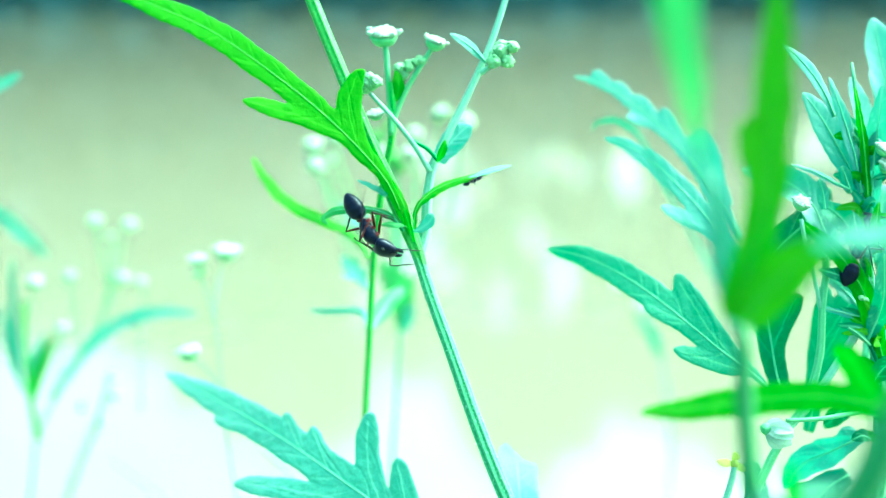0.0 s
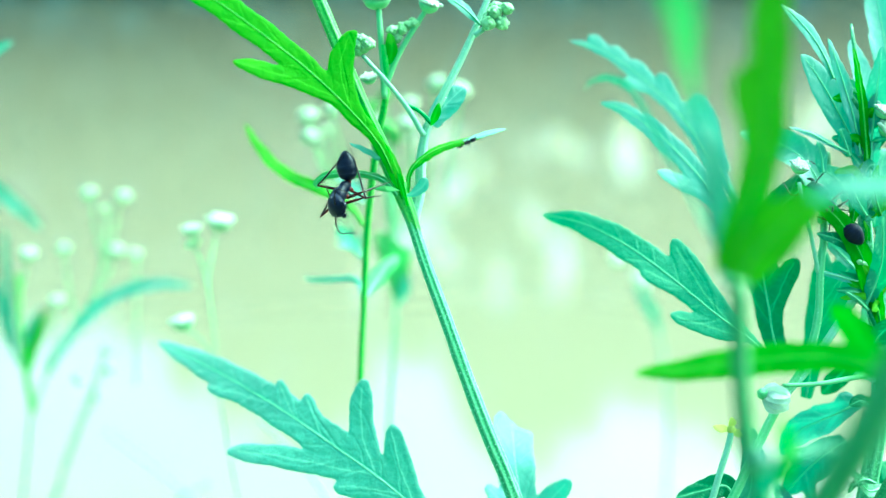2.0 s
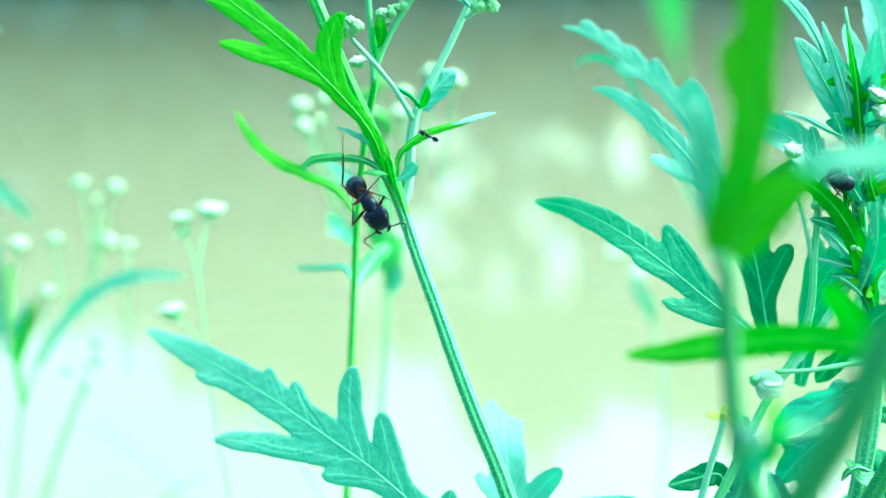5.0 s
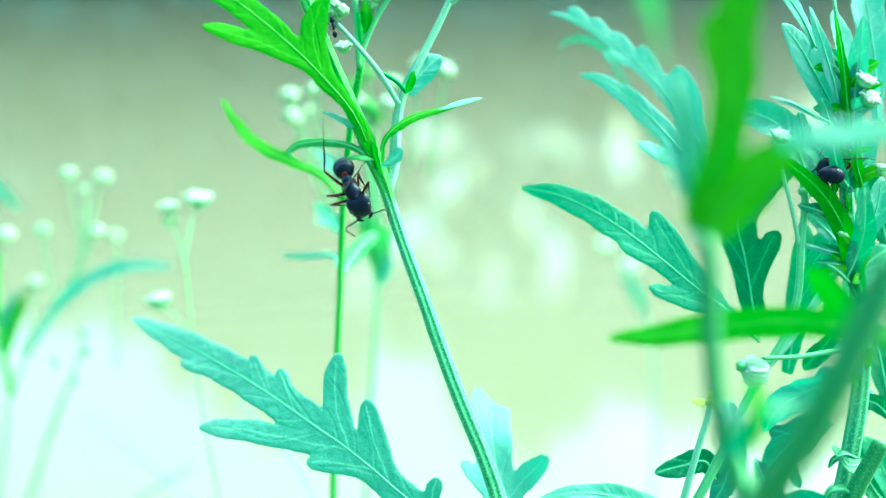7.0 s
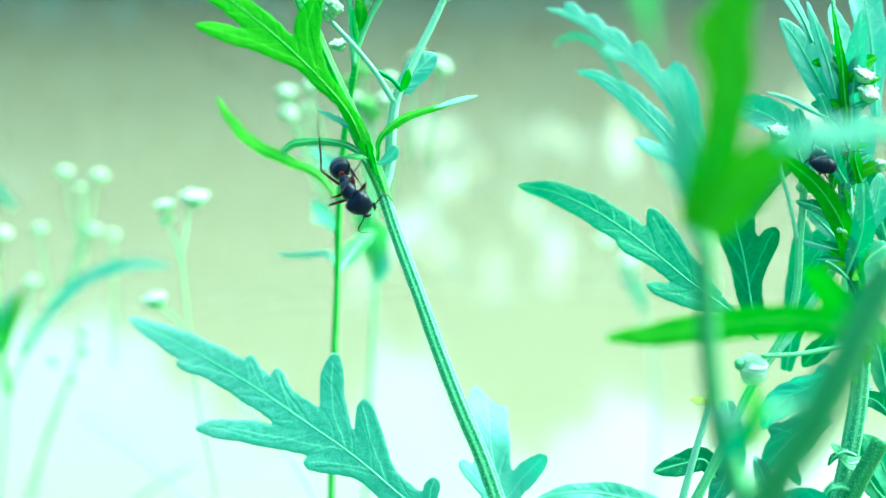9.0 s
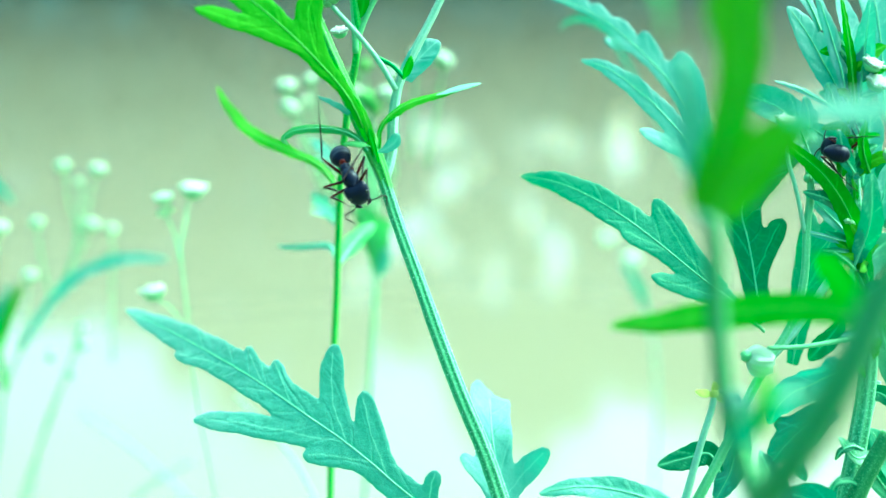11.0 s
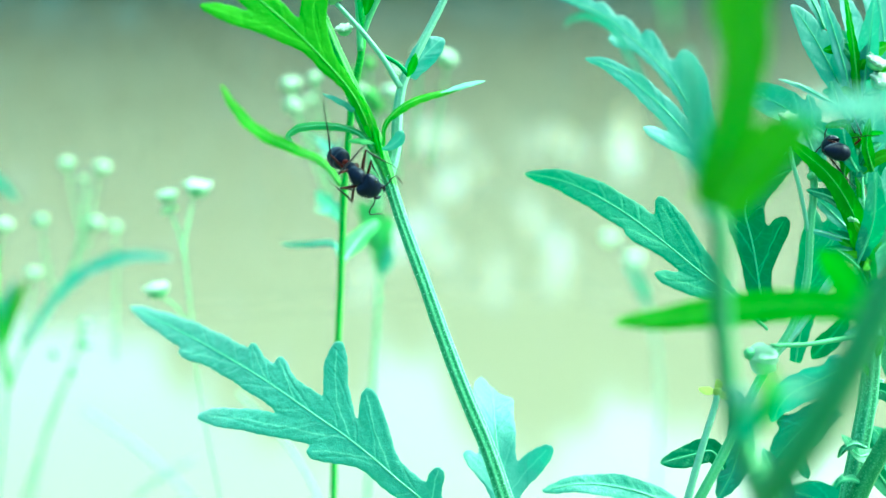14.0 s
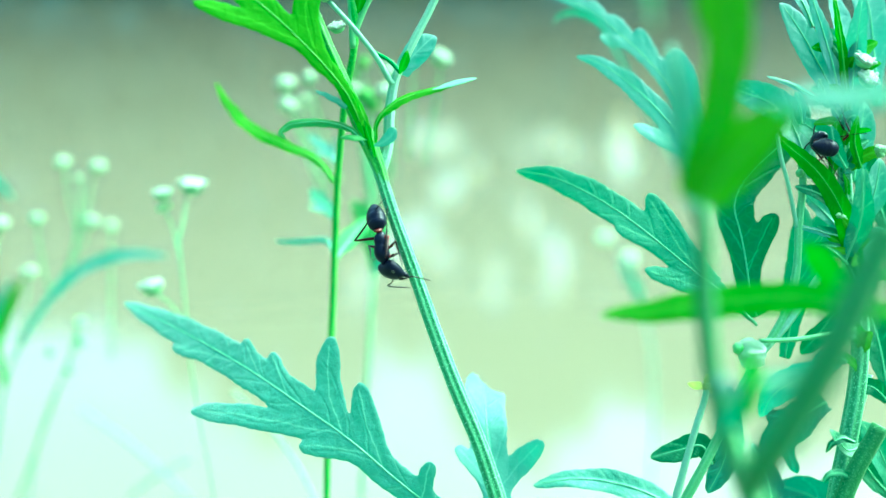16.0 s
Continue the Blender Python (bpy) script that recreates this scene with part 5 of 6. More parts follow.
def ant(label, size=1.0, leg_material=None):
    """A large black ant: x to the head, z its back. Gives the ant, its head, its gaster and its legs (femur, shin, hip and lengths)."""
    a = thing("ant", (0, 0, 0), label, "ant", "ants on the weeds")
    k = size

    def piece(name, vf, material, parent, text="", shift=(0, 0, 0)):
        return part(name, (np.array(vf[0]) + np.array(shift)) * k, vf[1], material, parent, text, local=True)

    def rod(points, radii, n=14, sides=10):
        v, f, _ = tube(points, radii, n, sides)
        return v, f

    piece("thorax", loft(smooth_stations([(-2.0, 0.18, 0.2, -0.2), (-1.85, 0.42, 0.46, -0.12), (-1.5, 0.62, 0.7, 0.0), (-1.0, 0.7, 0.8, 0.05), (-0.55, 0.66, 0.72, 0.08), (-0.2, 0.76, 0.82, 0.1),
                                          (0.4, 0.93, 0.92, 0.1), (0.95, 0.95, 0.86, 0.05), (1.4, 0.72, 0.64, 0.0), (1.7, 0.42, 0.4, 0.0), (1.95, 0.26, 0.26, 0.02)])), ANT_BLACK, a, "blue-black humped thorax")
    piece("petiole", loft(smooth_stations([(-2.35, 0.16, 0.18, -0.1), (-2.25, 0.34, 0.5, 0.12), (-2.1, 0.38, 0.62, 0.2), (-1.95, 0.3, 0.45, 0.08), (-1.85, 0.2, 0.2, -0.1)], 14), 16), ANT_WAIST, a, "red-brown upright waist scale")
    for x in (1.1, 0.0, -1.2):
        for s in (1, -1):
            piece("coxa", rod([(x, 0.42 * s, -0.25), (x - 0.05, 0.62 * s, -0.6), (x, 0.55 * s, -0.8)], [0.3, 0.3, 0.2], 8), ANT_WAIST, a)
    # head, joined at the neck
    v, f = loft(smooth_stations([(-0.05, 0.22, 0.2, 0.0), (0.05, 0.75, 0.5, 0.0), (0.3, 1.22, 0.78, 0.02), (0.75, 1.43, 0.94, 0.05), (1.35, 1.4, 0.94, 0.05), (1.95, 1.2, 0.82, 0.02), (2.45, 0.98, 0.62, -0.04), (2.75, 0.78, 0.4, -0.1), (2.88, 0.5, 0.22, -0.14)]), 28, 0.5)
    head = piece("head", (v, f), ANT_BLACK, a, "broad blue-black shield-shaped head")
    for s in (1, -1):
        piece("mandible", rod([(2.55, 0.72 * s, -0.15), (2.95, 0.78 * s, -0.2), (3.3, 0.6 * s, -0.25), (3.55, 0.28 * s, -0.3)], [0.26, 0.27, 0.2, 0.05], 14), ANT_BLACK, head, "stout toothed jaw")
        piece("eye", egg((1.05, 0, 0), (0.28, 0.24, 0.15)), ANT_EYE, head, "small dark oval eye", (0, 1.02 * s, 0.64))
        piece("antenna", rod([(2.15, 0.42 * s, 0.52), (2.5, 1.2 * s, 0.72), (2.85, 2.55 * s, 0.55), (3.2, 2.72 * s, 0.4), (4.2, 2.5 * s, -0.1), (5.5, 2.2 * s, -0.75)], [0.1, 0.085, 0.09, 0.08, 0.075, 0.06], 34, 8), ANT_SHIN, head, "thin elbowed antenna")
        piece("palp", rod([(2.6, 0.2 * s, -0.35), (2.9, 0.35 * s, -0.6), (2.95, 0.4 * s, -0.85)], [0.06, 0.05, 0.03], 8, 6), ANT_RED, head)
    # gaster of overlapping rings
    rings = [(0.05, 0.16, 0.16), (-0.1, 0.42, 0.38), (-0.3, 0.8, 0.72), (-0.6, 1.08, 0.96), (-0.95, 1.22, 1.08)]
    ends = [(-0.98, 1.2, 1.06), (-1.4, 1.31, 1.14), (-1.9, 1.32, 1.13), (-1.93, 1.295, 1.1), (-2.35, 1.22, 1.04), (-2.7, 1.06, 0.9), (-2.73, 1.03, 0.87), (-3.05, 0.85, 0.72), (-3.3, 0.66, 0.56), (-3.33, 0.63, 0.54), (-3.55, 0.42, 0.36), (-3.68, 0.22, 0.2), (-3.73, 0.08, 0.08)]
    gaster = piece("gaster", loft([(x, w, h, 0.06 * math.sin(-x)) for x, w, h in rings + ends][::-1], 28), ANT_BLACK, a, "glossy blue-black egg-shaped gaster")
    for q, w, h in ((-0.97, 1.225, 1.085), (-1.92, 1.32, 1.13), (-2.72, 1.05, 0.89)):
        piece("gaster_band", loft([(q + d, w - abs(d) * 0.3, h - abs(d) * 0.3, 0.06 * math.sin(-q)) for d in (-0.035, 0.0, 0.035)], 28), ANT_EDGE, gaster, "thin paler ring edge")
    legs = []
    for s in (1, -1):
        for x0, femur, shin in ((1.1, 2.5, 3.9), (0.0, 2.8, 4.4), (-1.2, 3.4, 6.6)):
            hip = np.array([x0, 0.6 * s, -0.75]) * k * MM
            leg = piece("leg", rod([(-0.1, 0, 0), (femur * 0.3, 0, 0.06), (femur * 0.7, 0, 0.03), (femur, 0, 0)], [0.14, 0.20, 0.16, 0.11], 16), leg_material or ANT_RED, a, "slender red-brown leg")
            leg.location = hip
            tibia = shin * 0.5
            low = piece("shin", rod([(0, 0, 0), (tibia * 0.3, 0, -0.05), (tibia, 0, 0), (tibia * 1.25, 0, 0.05), (shin * 0.85, 0, 0.1), (shin, 0, -0.05)], [0.1, 0.13, 0.11, 0.065, 0.055, 0.04], 26, 8), ANT_SHIN, leg, "dark thin shin and foot")
            for w in (0.12, -0.12):
                piece("spur", rod([(tibia, 0, 0), (tibia * 1.1, w, -0.14)], [0.035, 0.012], 4, 5), ANT_SHIN, leg)
            legs.append((leg, low, hip, femur * k * MM, shin * k * MM, s))
    return a, head, gaster, legs


def bend(leg, foot):
    """Poses of femur and shin (in the ant's and in the leg's space) that bring the foot to a point of the ant's space."""
    ob, low, hip, a, b, s = leg
    to = np.array(foot) - hip
    d = min(max(np.linalg.norm(to), b - a + 0.15 * a), (a + b) * 0.995)
    way = to / np.linalg.norm(to)
    out = np.array([-0.1, 0.75 * s, 0.75]) if b > 1.9 * a else np.array([-0.1, s, 0.3])
    out = out - way * (out @ way)
    out /= np.linalg.norm(out)
    along = (a * a + d * d - b * b) / (2 * d)
    knee = way * along + out * math.sqrt(max(a * a - along * along, 0.0))

    def turned(x, up):
        x = x / np.linalg.norm(x)
        z = up - x * (up @ x)
        z /= np.linalg.norm(z)
        return Matrix(np.stack([x, np.cross(z, x), z], 1).tolist()).to_4x4()

    up = out + 0.2 * np.array([0, 0, 1])
    first = Matrix.Translation(hip.tolist()) @ turned(knee, up)
    second = Matrix.Translation((hip + knee).tolist()) @ turned(way * d - knee, up)
    return first, first.inverted() @ second


def stride(who, leg, rows):
    """Keys a leg so that its foot stays on the given places of the world while the ant moves over it."""
    times = sorted({r[0] for r in rows} | {t / 2 for t in range(9)} | {t / 2 for t in range(13, 19)} | {t / 2 for t in range(23, 33)})
    spots = np.array([r[1:] for r in rows]) * MM
    upper, lower = [], []
    for t in times:
        scene.frame_set(frame(t))
        place = Vector([float(np.interp(t, [r[0] for r in rows], spots[:, k])) for k in range(3)])
        first, second = bend(leg, np.array(who.matrix_basis.inverted() @ place))
        upper.append((t, first))
        lower.append((t, second))
    walk(leg[0], upper)
    walk(leg[1], lower)
    for spur in leg[0].children:
        if spur is not leg[1]:
            walk(spur, lower)


def shuffle(leg, n, pace):
    """A leg that feels about where the ant stands."""
    ob, low, hip, a, b, s = leg
    rest = hip + np.array([(0.55, -0.1, -0.75)[n % 3] * a, 0.85 * s * a, -0.35 * a])
    upper, lower = [], []
    for t in range(17):
        swing = np.array([math.sin(t * 2.1 * pace + n * 2.3), 0.4 * math.sin(t * 1.7 + n), 0.5 * math.sin(t * 5.3 * pace + n)]) * a * 0.16
        first, second = bend(leg, rest + swing)
        upper.append((t, first))
        lower.append((t, second))
    walk(ob, upper)
    walk(low, lower)
    for spur in ob.children:
        if spur is not low:
            walk(spur, lower)


ANT_A, HEAD_A, GASTER_A, LEGS_A = ant("large glossy black ant climbing on the grooved stem")
ANT_B, HEAD_B, GASTER_B, LEGS_B = ant("black ant with red-brown legs among dense leaves", 0.92, ANT_WAIST)
ANT_C, HEAD_C, GASTER_C, LEGS_C = ant("tiny dark ant on a slender curved leaf", 0.24, ANT_BLACK)


def motions():
    walk(ANT_A, [
        (0, pose(-0.00877, 0.13851, 0.87193, 110.7, 38.8, -53.9)),
        (0.5, pose(-0.00927, 0.13850, 0.87161, 108.0, 37.5, -59.0)),
        (1, pose(-0.00933, 0.13851, 0.87172, 101.5, 46.6, -55.6)),
        (1.5, pose(-0.01043, 0.13849, 0.87146, 65.2, 39.8, -93.4)),
        (2, pose(-0.01132, 0.13849, 0.87227, 6.6, 32.9, -117.6)),
        (2.5, pose(-0.01037, 0.13852, 0.87151, 87.8, 52.5, -67.9)),
        (3, pose(-0.00824, 0.13851, 0.87116, 98.2, 39.6, -54.3)),
        (3.5, pose(-0.00752, 0.13852, 0.86999, 94.2, 46.6, -50.4)),
        (4, pose(-0.00669, 0.13849, 0.86932, 66.1, 26.3, -53.4)),
        (6.5, pose(-0.00689, 0.13849, 0.86922, 28.5, 35.0, -67.1)),
        (7, pose(-0.00695, 0.13849, 0.86916, 31.7, 33.8, -64.7)),
        (7.5, pose(-0.00727, 0.13849, 0.86924, 41.0, 34.1, -65.1)),
        (8, pose(-0.00697, 0.13849, 0.86924, 43.7, 34.8, -66.8)),
        (8.5, pose(-0.00684, 0.13849, 0.86913, 52.7, 32.0, -61.6)),
        (9, pose(-0.00681, 0.13849, 0.86908, 34.6, 34.9, -67.4)),
        (11.5, pose(-0.00678, 0.13849, 0.86915, 32.5, 33.4, -64.0)),
        (12.5, pose(-0.00687, 0.13849, 0.86936, 47.2, 28.6, -56.8)),
        (13, pose(-0.00619, 0.13849, 0.86909, 67.0, 22.5, -50.4)),
        (13.5, pose(-0.00662, 0.13849, 0.86903, 69.0, 21.0, -49.1)),
        (14, pose(-0.00655, 0.13849, 0.86901, 53.8, 27.7, -55.5)),
        (14.5, pose(-0.00657, 0.13849, 0.86896, 62.9, 36.3, -70.1)),
        (15, pose(-0.00609, 0.13851, 0.86758, 73.2, 50.8, -69.3)),
        (15.5, pose(-0.00521, 0.13792, 0.86610, 77.6, 52.4, -65.1)),
        (16, pose(-0.00253, 0.13737, 0.85976, 83.3, 74.1, -56.5)),
    ])
    walk(HEAD_A, [
        (0, pose(0.0019, 0, 0.0001, -4.8, 42.8, -18.8)),
        (0.5, pose(0.0019, 0, 0.0001, -15.1, 60.7, -39.5)),
        (1, pose(0.0019, 0, 0.0001, -9.8, 66.4, -19.9)),
        (1.5, pose(0.0019, 0, 0.0001, 30.3, 33.9, 52.8)),
        (2, pose(0.0019, 0, 0.0001, 63.6, -9.0, 55.6)),
        (2.5, pose(0.0019, 0, 0.0001, -35.0, 79.5, -49.6)),
        (3, pose(0.0019, 0, 0.0001, -1.9, 69.8, -3.4)),
        (3.5, pose(0.0019, 0, 0.0001, -3.5, 61.8, -6.9)),
        (4, pose(0.0019, 0, 0.0001, -32.9, 61.5, -51.3)),
        (6.5, pose(0.0019, 0, 0.0001, 11.1, 74.6, 14.7)),
        (7, pose(0.0019, 0, 0.0001, -2.6, 73.7, -3.4)),
        (7.5, pose(0.0019, 0, 0.0001, 32.2, 59.7, 48.7)),
        (8, pose(0.0019, 0, 0.0001, 40.0, 50.3, 64.9)),
        (8.5, pose(0.0019, 0, 0.0001, 39.7, 55.3, 60.9)),
        (9, pose(0.0019, 0, 0.0001, 38.7, 63.5, 55.3)),
        (11.5, pose(0.0019, 0, 0.0001, -2.6, 78.3, -3.3)),
        (12.5, pose(0.0019, 0, 0.0001, -0.8, 67.1, -1.1)),
        (13, pose(0.0019, 0, 0.0001, 76.4, 79.1, 89.3)),
        (13.5, pose(0.0019, 0, 0.0001, 44.9, 75.0, 57.3)),
        (14, pose(0.0019, 0, 0.0001, 27.3, 77.3, 34.5)),
        (14.5, pose(0.0019, 0, 0.0001, -10.2, 50.2, -22.4)),
        (15, pose(0.0019, 0, 0.0001, 6.0, 46.3, 18.6)),
        (15.5, pose(0.0019, 0, 0.0001, 2.9, 39.1, 9.7)),
        (16, pose(0.0019, 0, 0.0001, 1.8, 47.8, 9.3)),
    ])
    walk(GASTER_A, [
        (0, pose(-0.0022, 0, 0, -8.6, 14.0, -41.7)),
        (0.5, pose(-0.0022, 0, 0, -8.6, 5.8, -31.9)),
        (1, pose(-0.0022, 0, 0, -9.5, 13.3, -28.9)),
        (1.5, pose(-0.0022, 0, 0, -19.9, 21.9, -31.9)),
        (2, pose(-0.0022, 0, 0, 5.8, 56.3, 6.4)),
        (2.5, pose(-0.0022, 0, 0, -7.8, 20.5, -21.3)),
        (3, pose(-0.0022, 0, 0, 0.5, 2.9, 1.2)),
        (3.5, pose(-0.0022, 0, 0, 4.6, -1.7, 10.4)),
        (4, pose(-0.0022, 0, 0, 7.2, -9.2, 8.7)),
        (6.5, pose(-0.0022, 0, 0, -1.5, -16.6, -1.5)),
        (7, pose(-0.0022, 0, 0, -5.4, -18.0, -5.2)),
        (7.5, pose(-0.0022, 0, 0, -0.3, -20.9, -0.3)),
        (8, pose(-0.0022, 0, 0, 2.9, -17.7, 2.4)),
        (8.5, pose(-0.0022, 0, 0, -4.7, -17.4, -3.7)),
        (9, pose(-0.0022, 0, 0, 3.9, -17.5, 3.2)),
        (11.5, pose(-0.0022, 0, 0, -4.3, -19.0, -4.0)),
        (12.5, pose(-0.0022, 0, 0, -12.0, -22.1, -10.3)),
        (13, pose(-0.0022, 0, 0, 1.3, -4.1, 1.5)),
        (13.5, pose(-0.0022, 0, 0, 3.3, 18.5, 4.9)),
        (14, pose(-0.0022, 0, 0, 12.5, -5.3, 15.7)),
        (14.5, pose(-0.0022, 0, 0, 0.9, 23.3, 2.2)),
        (15, pose(-0.0022, 0, 0, 2.2, 3.5, 7.4)),
        (15.5, pose(-0.0022, 0, 0, 1.4, -3.6, 4.6)),
        (16, pose(-0.0022, 0, 0, 4.5, -15.0, 28.7)),
    ])
    # where each foot holds, in millimetres
    stride(ANT_A, LEGS_A[0], [(0, -5.7, 140.5, 872.8), (0.5, -5.3, 140.5, 871.7), (1, -5.6, 140.5, 871.8), (2, -6.5, 140.5, 871.6), (3, -5.4, 140.5, 871.4), (4, -5.2, 140.5, 869.9), (7, -4.9, 140.0, 867.7), (9, -5.0, 140.0, 867.8), (12.5, -4.8, 140.0, 867.6), (13.5, -4.5, 140.0, 868.7), (14.5, -3.3, 140.0, 867.5), (15, -2.6, 140.0, 865.3), (15.5, -3.4, 139.5, 867.6), (16, -0.5, 138.5, 858.8)])
    stride(ANT_A, LEGS_A[1], [(0, -5.8, 140.0, 873.4), (0.5, -5.7, 140.0, 873.1), (1, -5.8, 140.0, 872.0), (1.5, -5.4, 140.0, 873.5), (2, -5.4, 140.0, 873.4), (2.5, -5.5, 140.0, 873.5), (3, -6.1, 140.0, 871.7), (3.5, -5.4, 140.0, 871.3), (4, -5.1, 140.0, 870.0), (6.5, -5.6, 138.0, 869.2), (7, -5.4, 138.0, 868.9), (8, -3.2, 139.0, 867.7), (8.5, -4.0, 139.0, 867.8), (9, -4.9, 138.0, 868.6), (11.5, -5.7, 138.0, 868.2), (12.5, -4.5, 139.0, 867.9), (13, -3.9, 139.0, 869.0), (13.5, -2.1, 139.0, 870.2), (14, -1.6, 139.0, 869.4), (14.5, -3.2, 139.0, 866.6), (15, -2.4, 139.0, 865.9), (15.5, -2.2, 138.6, 865.8), (16, -0.1, 137.5, 857.6)])
    stride(ANT_A, LEGS_A[2], [(0, -9.3, 139.3, 877.2), (0.5, -9.4, 139.3, 877.2), (1, -9.5, 139.3, 877.2), (2, -10.1, 139.3, 877.7), (2.5, -10.1, 139.3, 877.7), (3, -7.3, 140.4, 876.7), (4, -4.4, 140.6, 873.2), (15, -4.4, 140.6, 873.2), (15.5, -5.5, 140.4, 870.8), (16, -1.8, 138.0, 862.3)])
    stride(ANT_A, LEGS_A[3], [(0, -10.6, 138.0, 871.4), (1, -11.6, 138.0, 871.6), (2, -12.1, 139.0, 872.8), (3, -12.3, 139.0, 871.2), (4, -7.5, 139.0, 867.5), (6.5, -6.9, 140.6, 867.4), (7, -6.7, 140.6, 866.6), (7.5, -7.0, 140.6, 866.0), (8, -7.1, 140.6, 866.0), (8.5, -7.1, 140.6, 866.8), (9, -7.1, 140.6, 867.6), (11.5, -6.5, 140.6, 865.0), (12, -7.0, 140.6, 865.2), (12.5, -7.3, 140.6, 865.1), (13, -5.9, 139.0, 866.6), (13.5, -5.6, 139.0, 866.8), (14, -5.6, 139.0, 867.0), (14.5, -5.4, 139.0, 866.8), (15, -6.2, 139.0, 865.3), (16, -3.6, 137.0, 858.3)])
    stride(ANT_A, LEGS_A[4], [(0, -10.6, 137.0, 871.6), (0.5, -11.1, 137.0, 871.7), (1, -11.5, 137.0, 871.9), (2, -13.0, 138.0, 873.3), (2.5, -12.6, 138.0, 872.8), (3, -12.3, 138.0, 871.4), (3.5, -11.1, 138.0, 869.3), (4, -10.1, 138.0, 868.4), (6.5, -7.1, 140.8, 868.2), (7, -6.9, 140.8, 867.4), (7.5, -7.2, 140.8, 866.9), (8, -7.2, 140.8, 866.5), (8.5, -7.3, 140.8, 867.2), (9, -7.5, 140.8, 868.0), (11.5, -6.6, 140.8, 866.2), (12, -7.1, 140.8, 866.6), (12.5, -7.4, 140.8, 866.5), (13, -13.0, 138.0, 870.3), (13.5, -10.4, 138.0, 868.5), (14, -9.8, 138.0, 868.6), (14.5, -9.4, 138.0, 869.6), (15, -7.1, 138.0, 866.5), (15.5, -6.9, 138.0, 865.5), (16, -3.6, 136.0, 858.7)])
    stride(ANT_A, LEGS_A[5], [(0, -10.1, 139.3, 877.7), (15, -10.1, 139.3, 877.7), (15.5, -8.4, 138.5, 868.5), (16, -2.1, 138.2, 865.7)])
    walk(ANT_B, [
        (0, pose(0.05221, 0.14157, 0.86957, 24.5, -62.1, 39.6)),
        (1, pose(0.04975, 0.14160, 0.86788, -75.2, -61.9, 139.6)),
        (2, pose(0.04919, 0.14174, 0.86938, -64.5, -44.3, 148.5)),
        (3, pose(0.05121, 0.14258, 0.86981, -69.5, -4.5, 97.0)),
        (4, pose(0.05136, 0.14258, 0.87113, -69.7, -4.5, 97.0)),
        (6.5, pose(0.05246, 0.14257, 0.87060, -69.7, -4.3, 96.8)),
        (7, pose(0.05216, 0.14257, 0.87028, -69.8, -4.3, 96.7)),
        (8, pose(0.05164, 0.14257, 0.87054, -69.7, -4.2, 96.7)),
        (9, pose(0.05136, 0.14257, 0.87096, -69.5, -4.1, 96.6)),
        (11.5, pose(0.05198, 0.14257, 0.87118, -69.8, -4.2, 96.7)),
        (12.5, pose(0.05184, 0.14257, 0.87107, -69.8, -4.2, 96.6)),
        (13.5, pose(0.05150, 0.14257, 0.87110, -69.8, -4.2, 96.7)),
        (14.5, pose(0.05164, 0.14257, 0.87115, -69.9, -4.3, 96.9)),
        (15.5, pose(0.05122, 0.14257, 0.87122, -69.8, -4.4, 96.8)),
        (16, pose(0.05157, 0.14257, 0.87127, -69.9, -4.4, 96.7)),
    ])
    walk(GASTER_B, [
        (0, pose(-0.002024, 0, 0, -0.0, -0.0, 0.0)),
        (1, pose(-0.002024, 0, 0, 0.0, -0.0, 0.0)),
        (2, pose(-0.002024, 0, 0, 0.0, 0.0, -0.0)),
        (3, pose(-0.002024, 0, 0, 42.4, 80.4, -51.2)),
        (4, pose(-0.002024, 0, 0, 42.4, 80.4, -51.2)),
        (6.5, pose(-0.002024, 0, 0, 42.4, 80.4, -51.2)),
        (7, pose(-0.002024, 0, 0, 42.4, 80.4, -51.2)),
        (8, pose(-0.002024, 0, 0, 42.4, 80.4, -51.2)),
        (9, pose(-0.002024, 0, 0, 42.4, 80.4, -51.2)),
        (11.5, pose(-0.002024, 0, 0, 42.4, 80.4, -51.2)),
        (12.5, pose(-0.002024, 0, 0, 42.4, 80.4, -51.2)),
        (13.5, pose(-0.002024, 0, 0, 42.4, 80.4, -51.2)),
        (14.5, pose(-0.002024, 0, 0, 42.4, 80.4, -51.2)),
        (15.5, pose(-0.002024, 0, 0, 42.4, 80.4, -51.2)),
        (16, pose(-0.002024, 0, 0, 42.4, 80.4, -51.2)),
    ])
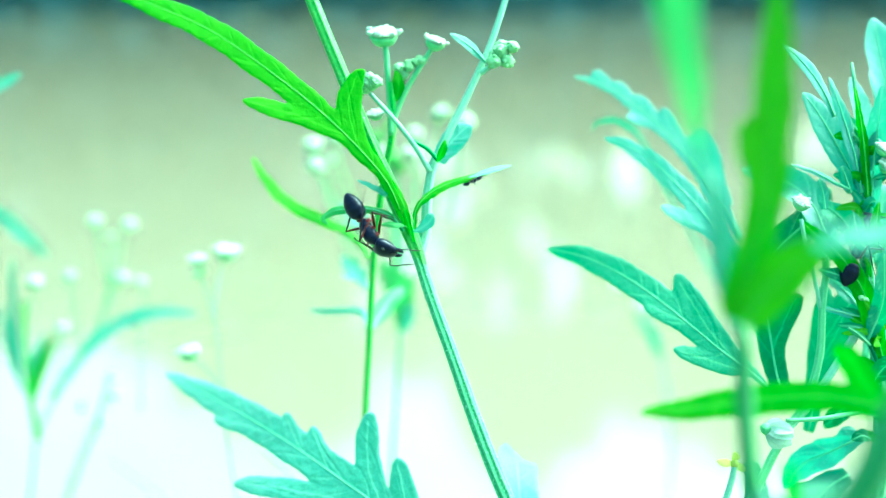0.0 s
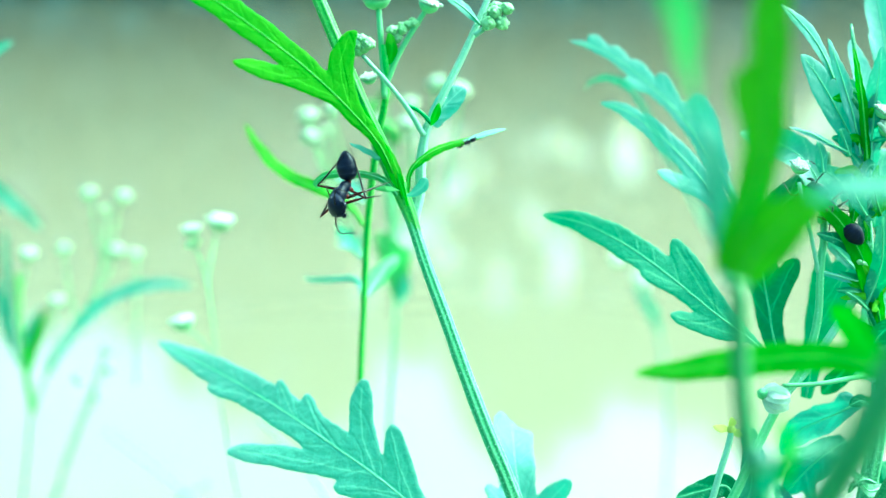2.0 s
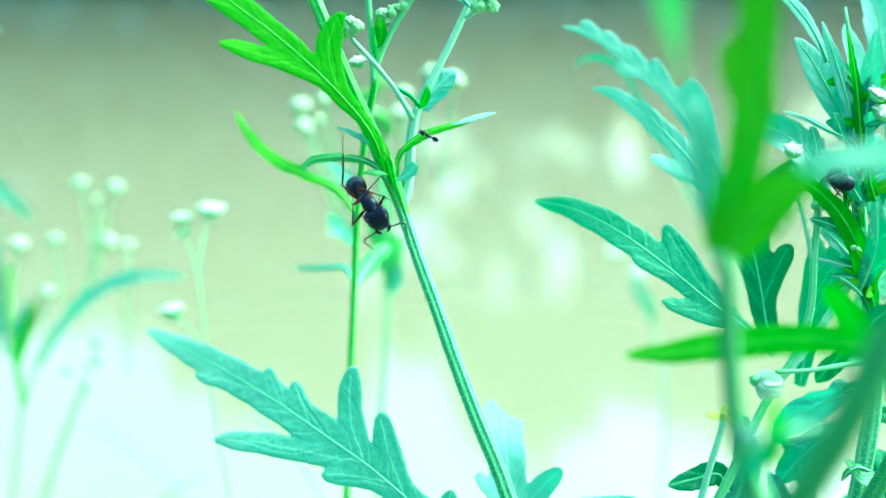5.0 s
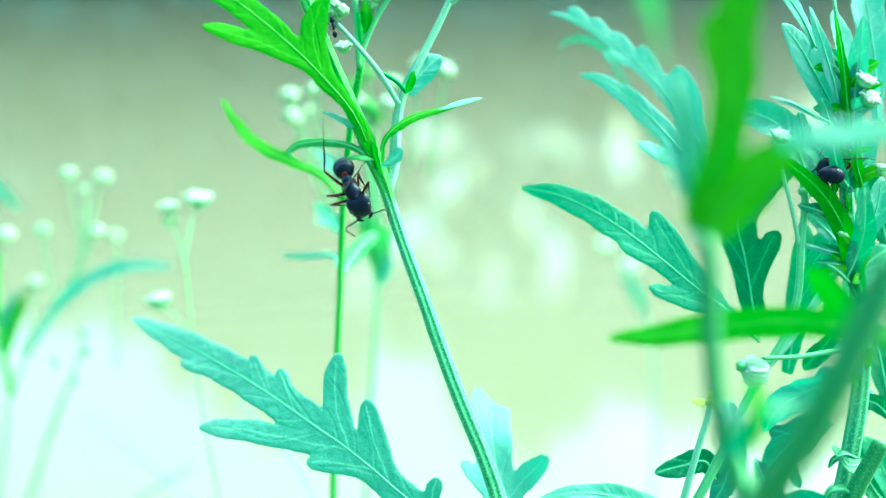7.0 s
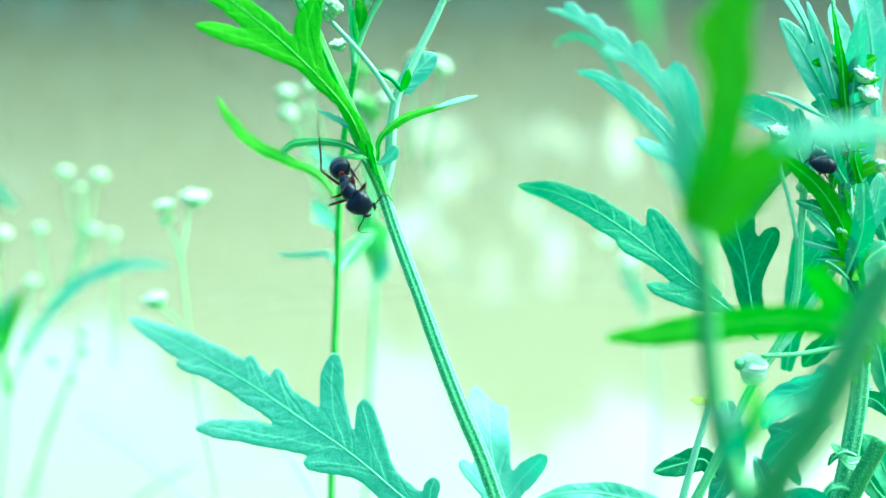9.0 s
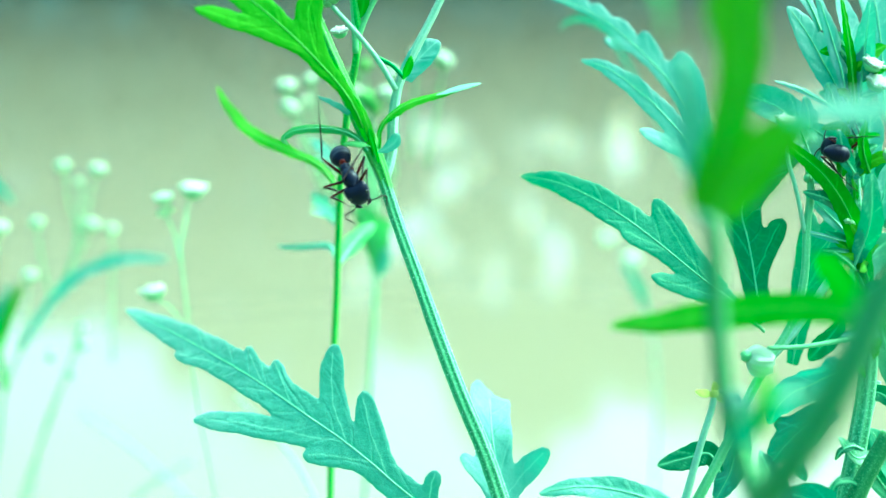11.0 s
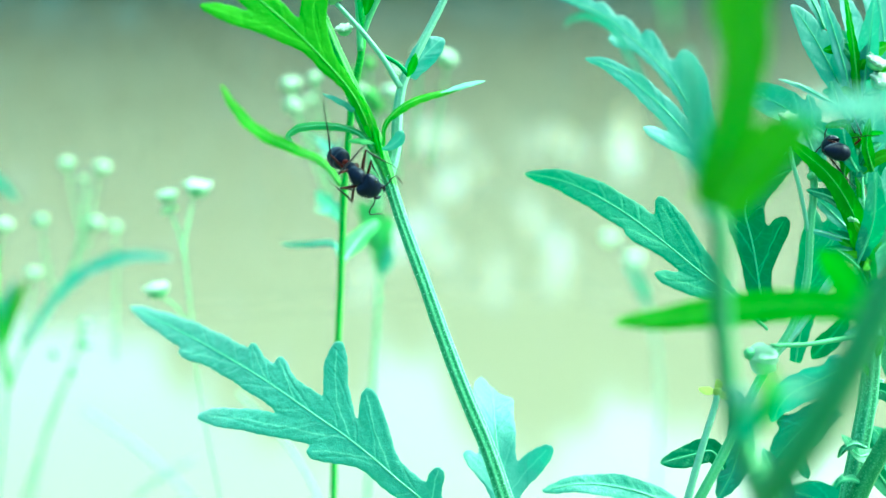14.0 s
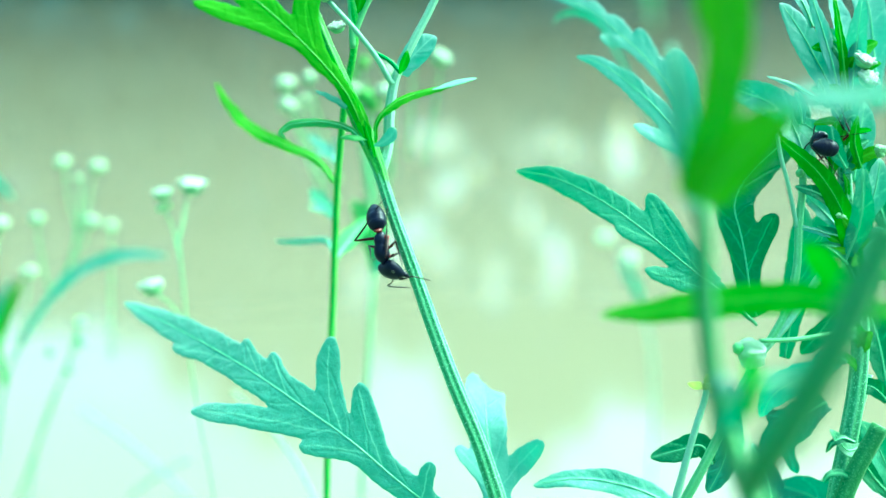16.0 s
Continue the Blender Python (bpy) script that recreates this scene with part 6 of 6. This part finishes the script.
    walk(ANT_C, [
        (0, pose(0.00402, 0.14300, 0.87759, 138.4, -24.5, 5.3)),
        (0.5, pose(0.00400, 0.14301, 0.87767, 138.4, -24.5, 5.3)),
        (1, pose(0.00388, 0.14293, 0.87729, 138.4, -24.5, 5.3)),
        (1.5, pose(0.00384, 0.14296, 0.87743, 136.7, -29.3, 6.6)),
        (2, pose(0.00397, 0.14304, 0.87780, 138.4, -24.5, 5.3)),
        (2.5, pose(0.00404, 0.14305, 0.87782, 138.4, -24.5, 5.3)),
        (3, pose(0.00394, 0.14299, 0.87755, 138.4, -24.5, 5.3)),
        (3.5, pose(0.00426, 0.14294, 0.87732, 128.6, -43.9, 11.3)),
        (4, pose(0.00447, 0.14292, 0.87723, 138.4, -24.5, 5.3)),
        (5.2, pose(-0.00042, 0.14030, 0.87696, -77.7, -19.6, 175.8)),
        (6.4, pose(-0.00485, 0.14052, 0.87795, -40.4, -74.8, 131.4)),
        (7, pose(-0.00901, 0.14268, 0.88789, -40.4, -74.8, 131.4)),
        (7.6, pose(-0.00955, 0.14402, 0.89402, -23.1, -77.4, 113.6)),
        (9, pose(-0.00920, 0.14597, 0.90299, -23.1, -77.4, 113.6)),
        (16, pose(-0.01151, 0.14703, 0.90784, -23.1, -77.4, 113.6)),
    ])
    for other, k in ((HEAD_B, 0.92), (HEAD_C, 0.24)):
        other.location = Vector((1.9, 0, 0.1)) * MM * k
    stride(ANT_B, LEGS_B[4], [(0, 53.0, 143.1, 871.5), (1, 53.1, 143.1, 869.8), (2, 53.4, 143.0, 871.9), (3, 52.0, 142.8, 875.0), (4, 52.1, 142.8, 876.3), (6.5, 53.2, 142.8, 875.8), (7, 52.9, 142.8, 875.4), (8, 52.4, 142.8, 875.7), (9, 52.1, 142.8, 876.1), (11.5, 52.7, 142.8, 876.2), (12.5, 52.6, 142.8, 876.1), (13.5, 52.2, 142.8, 876.2), (14.5, 52.4, 142.8, 876.3), (15.5, 51.9, 142.8, 876.3), (16, 52.3, 142.8, 876.4)])
    stride(ANT_B, LEGS_B[3], [(0, 52.7, 144.1, 870.4), (1, 52.9, 144.1, 868.7), (2, 53.2, 144.0, 870.9), (3, 51.8, 143.8, 874.0), (4, 51.9, 143.8, 875.3), (6.5, 52.9, 143.8, 874.8), (7, 52.6, 143.8, 874.5), (8, 52.1, 143.8, 874.7), (9, 51.8, 143.8, 875.1), (11.5, 52.5, 143.8, 875.3), (12.5, 52.3, 143.8, 875.2), (13.5, 52.0, 143.8, 875.2), (14.5, 52.1, 143.8, 875.3), (15.5, 51.7, 143.8, 875.4), (16, 52.0, 143.8, 875.5)])
    GASTER_C.location = Vector((-2.2, 0, 0)) * MM * 0.24
    for legs, pace in ((LEGS_B, 0.8), (LEGS_C, 2.0)):
        for n, leg in enumerate(legs):
            if legs is LEGS_C or n not in (3, 4):
                shuffle(leg, n, pace)


motions()
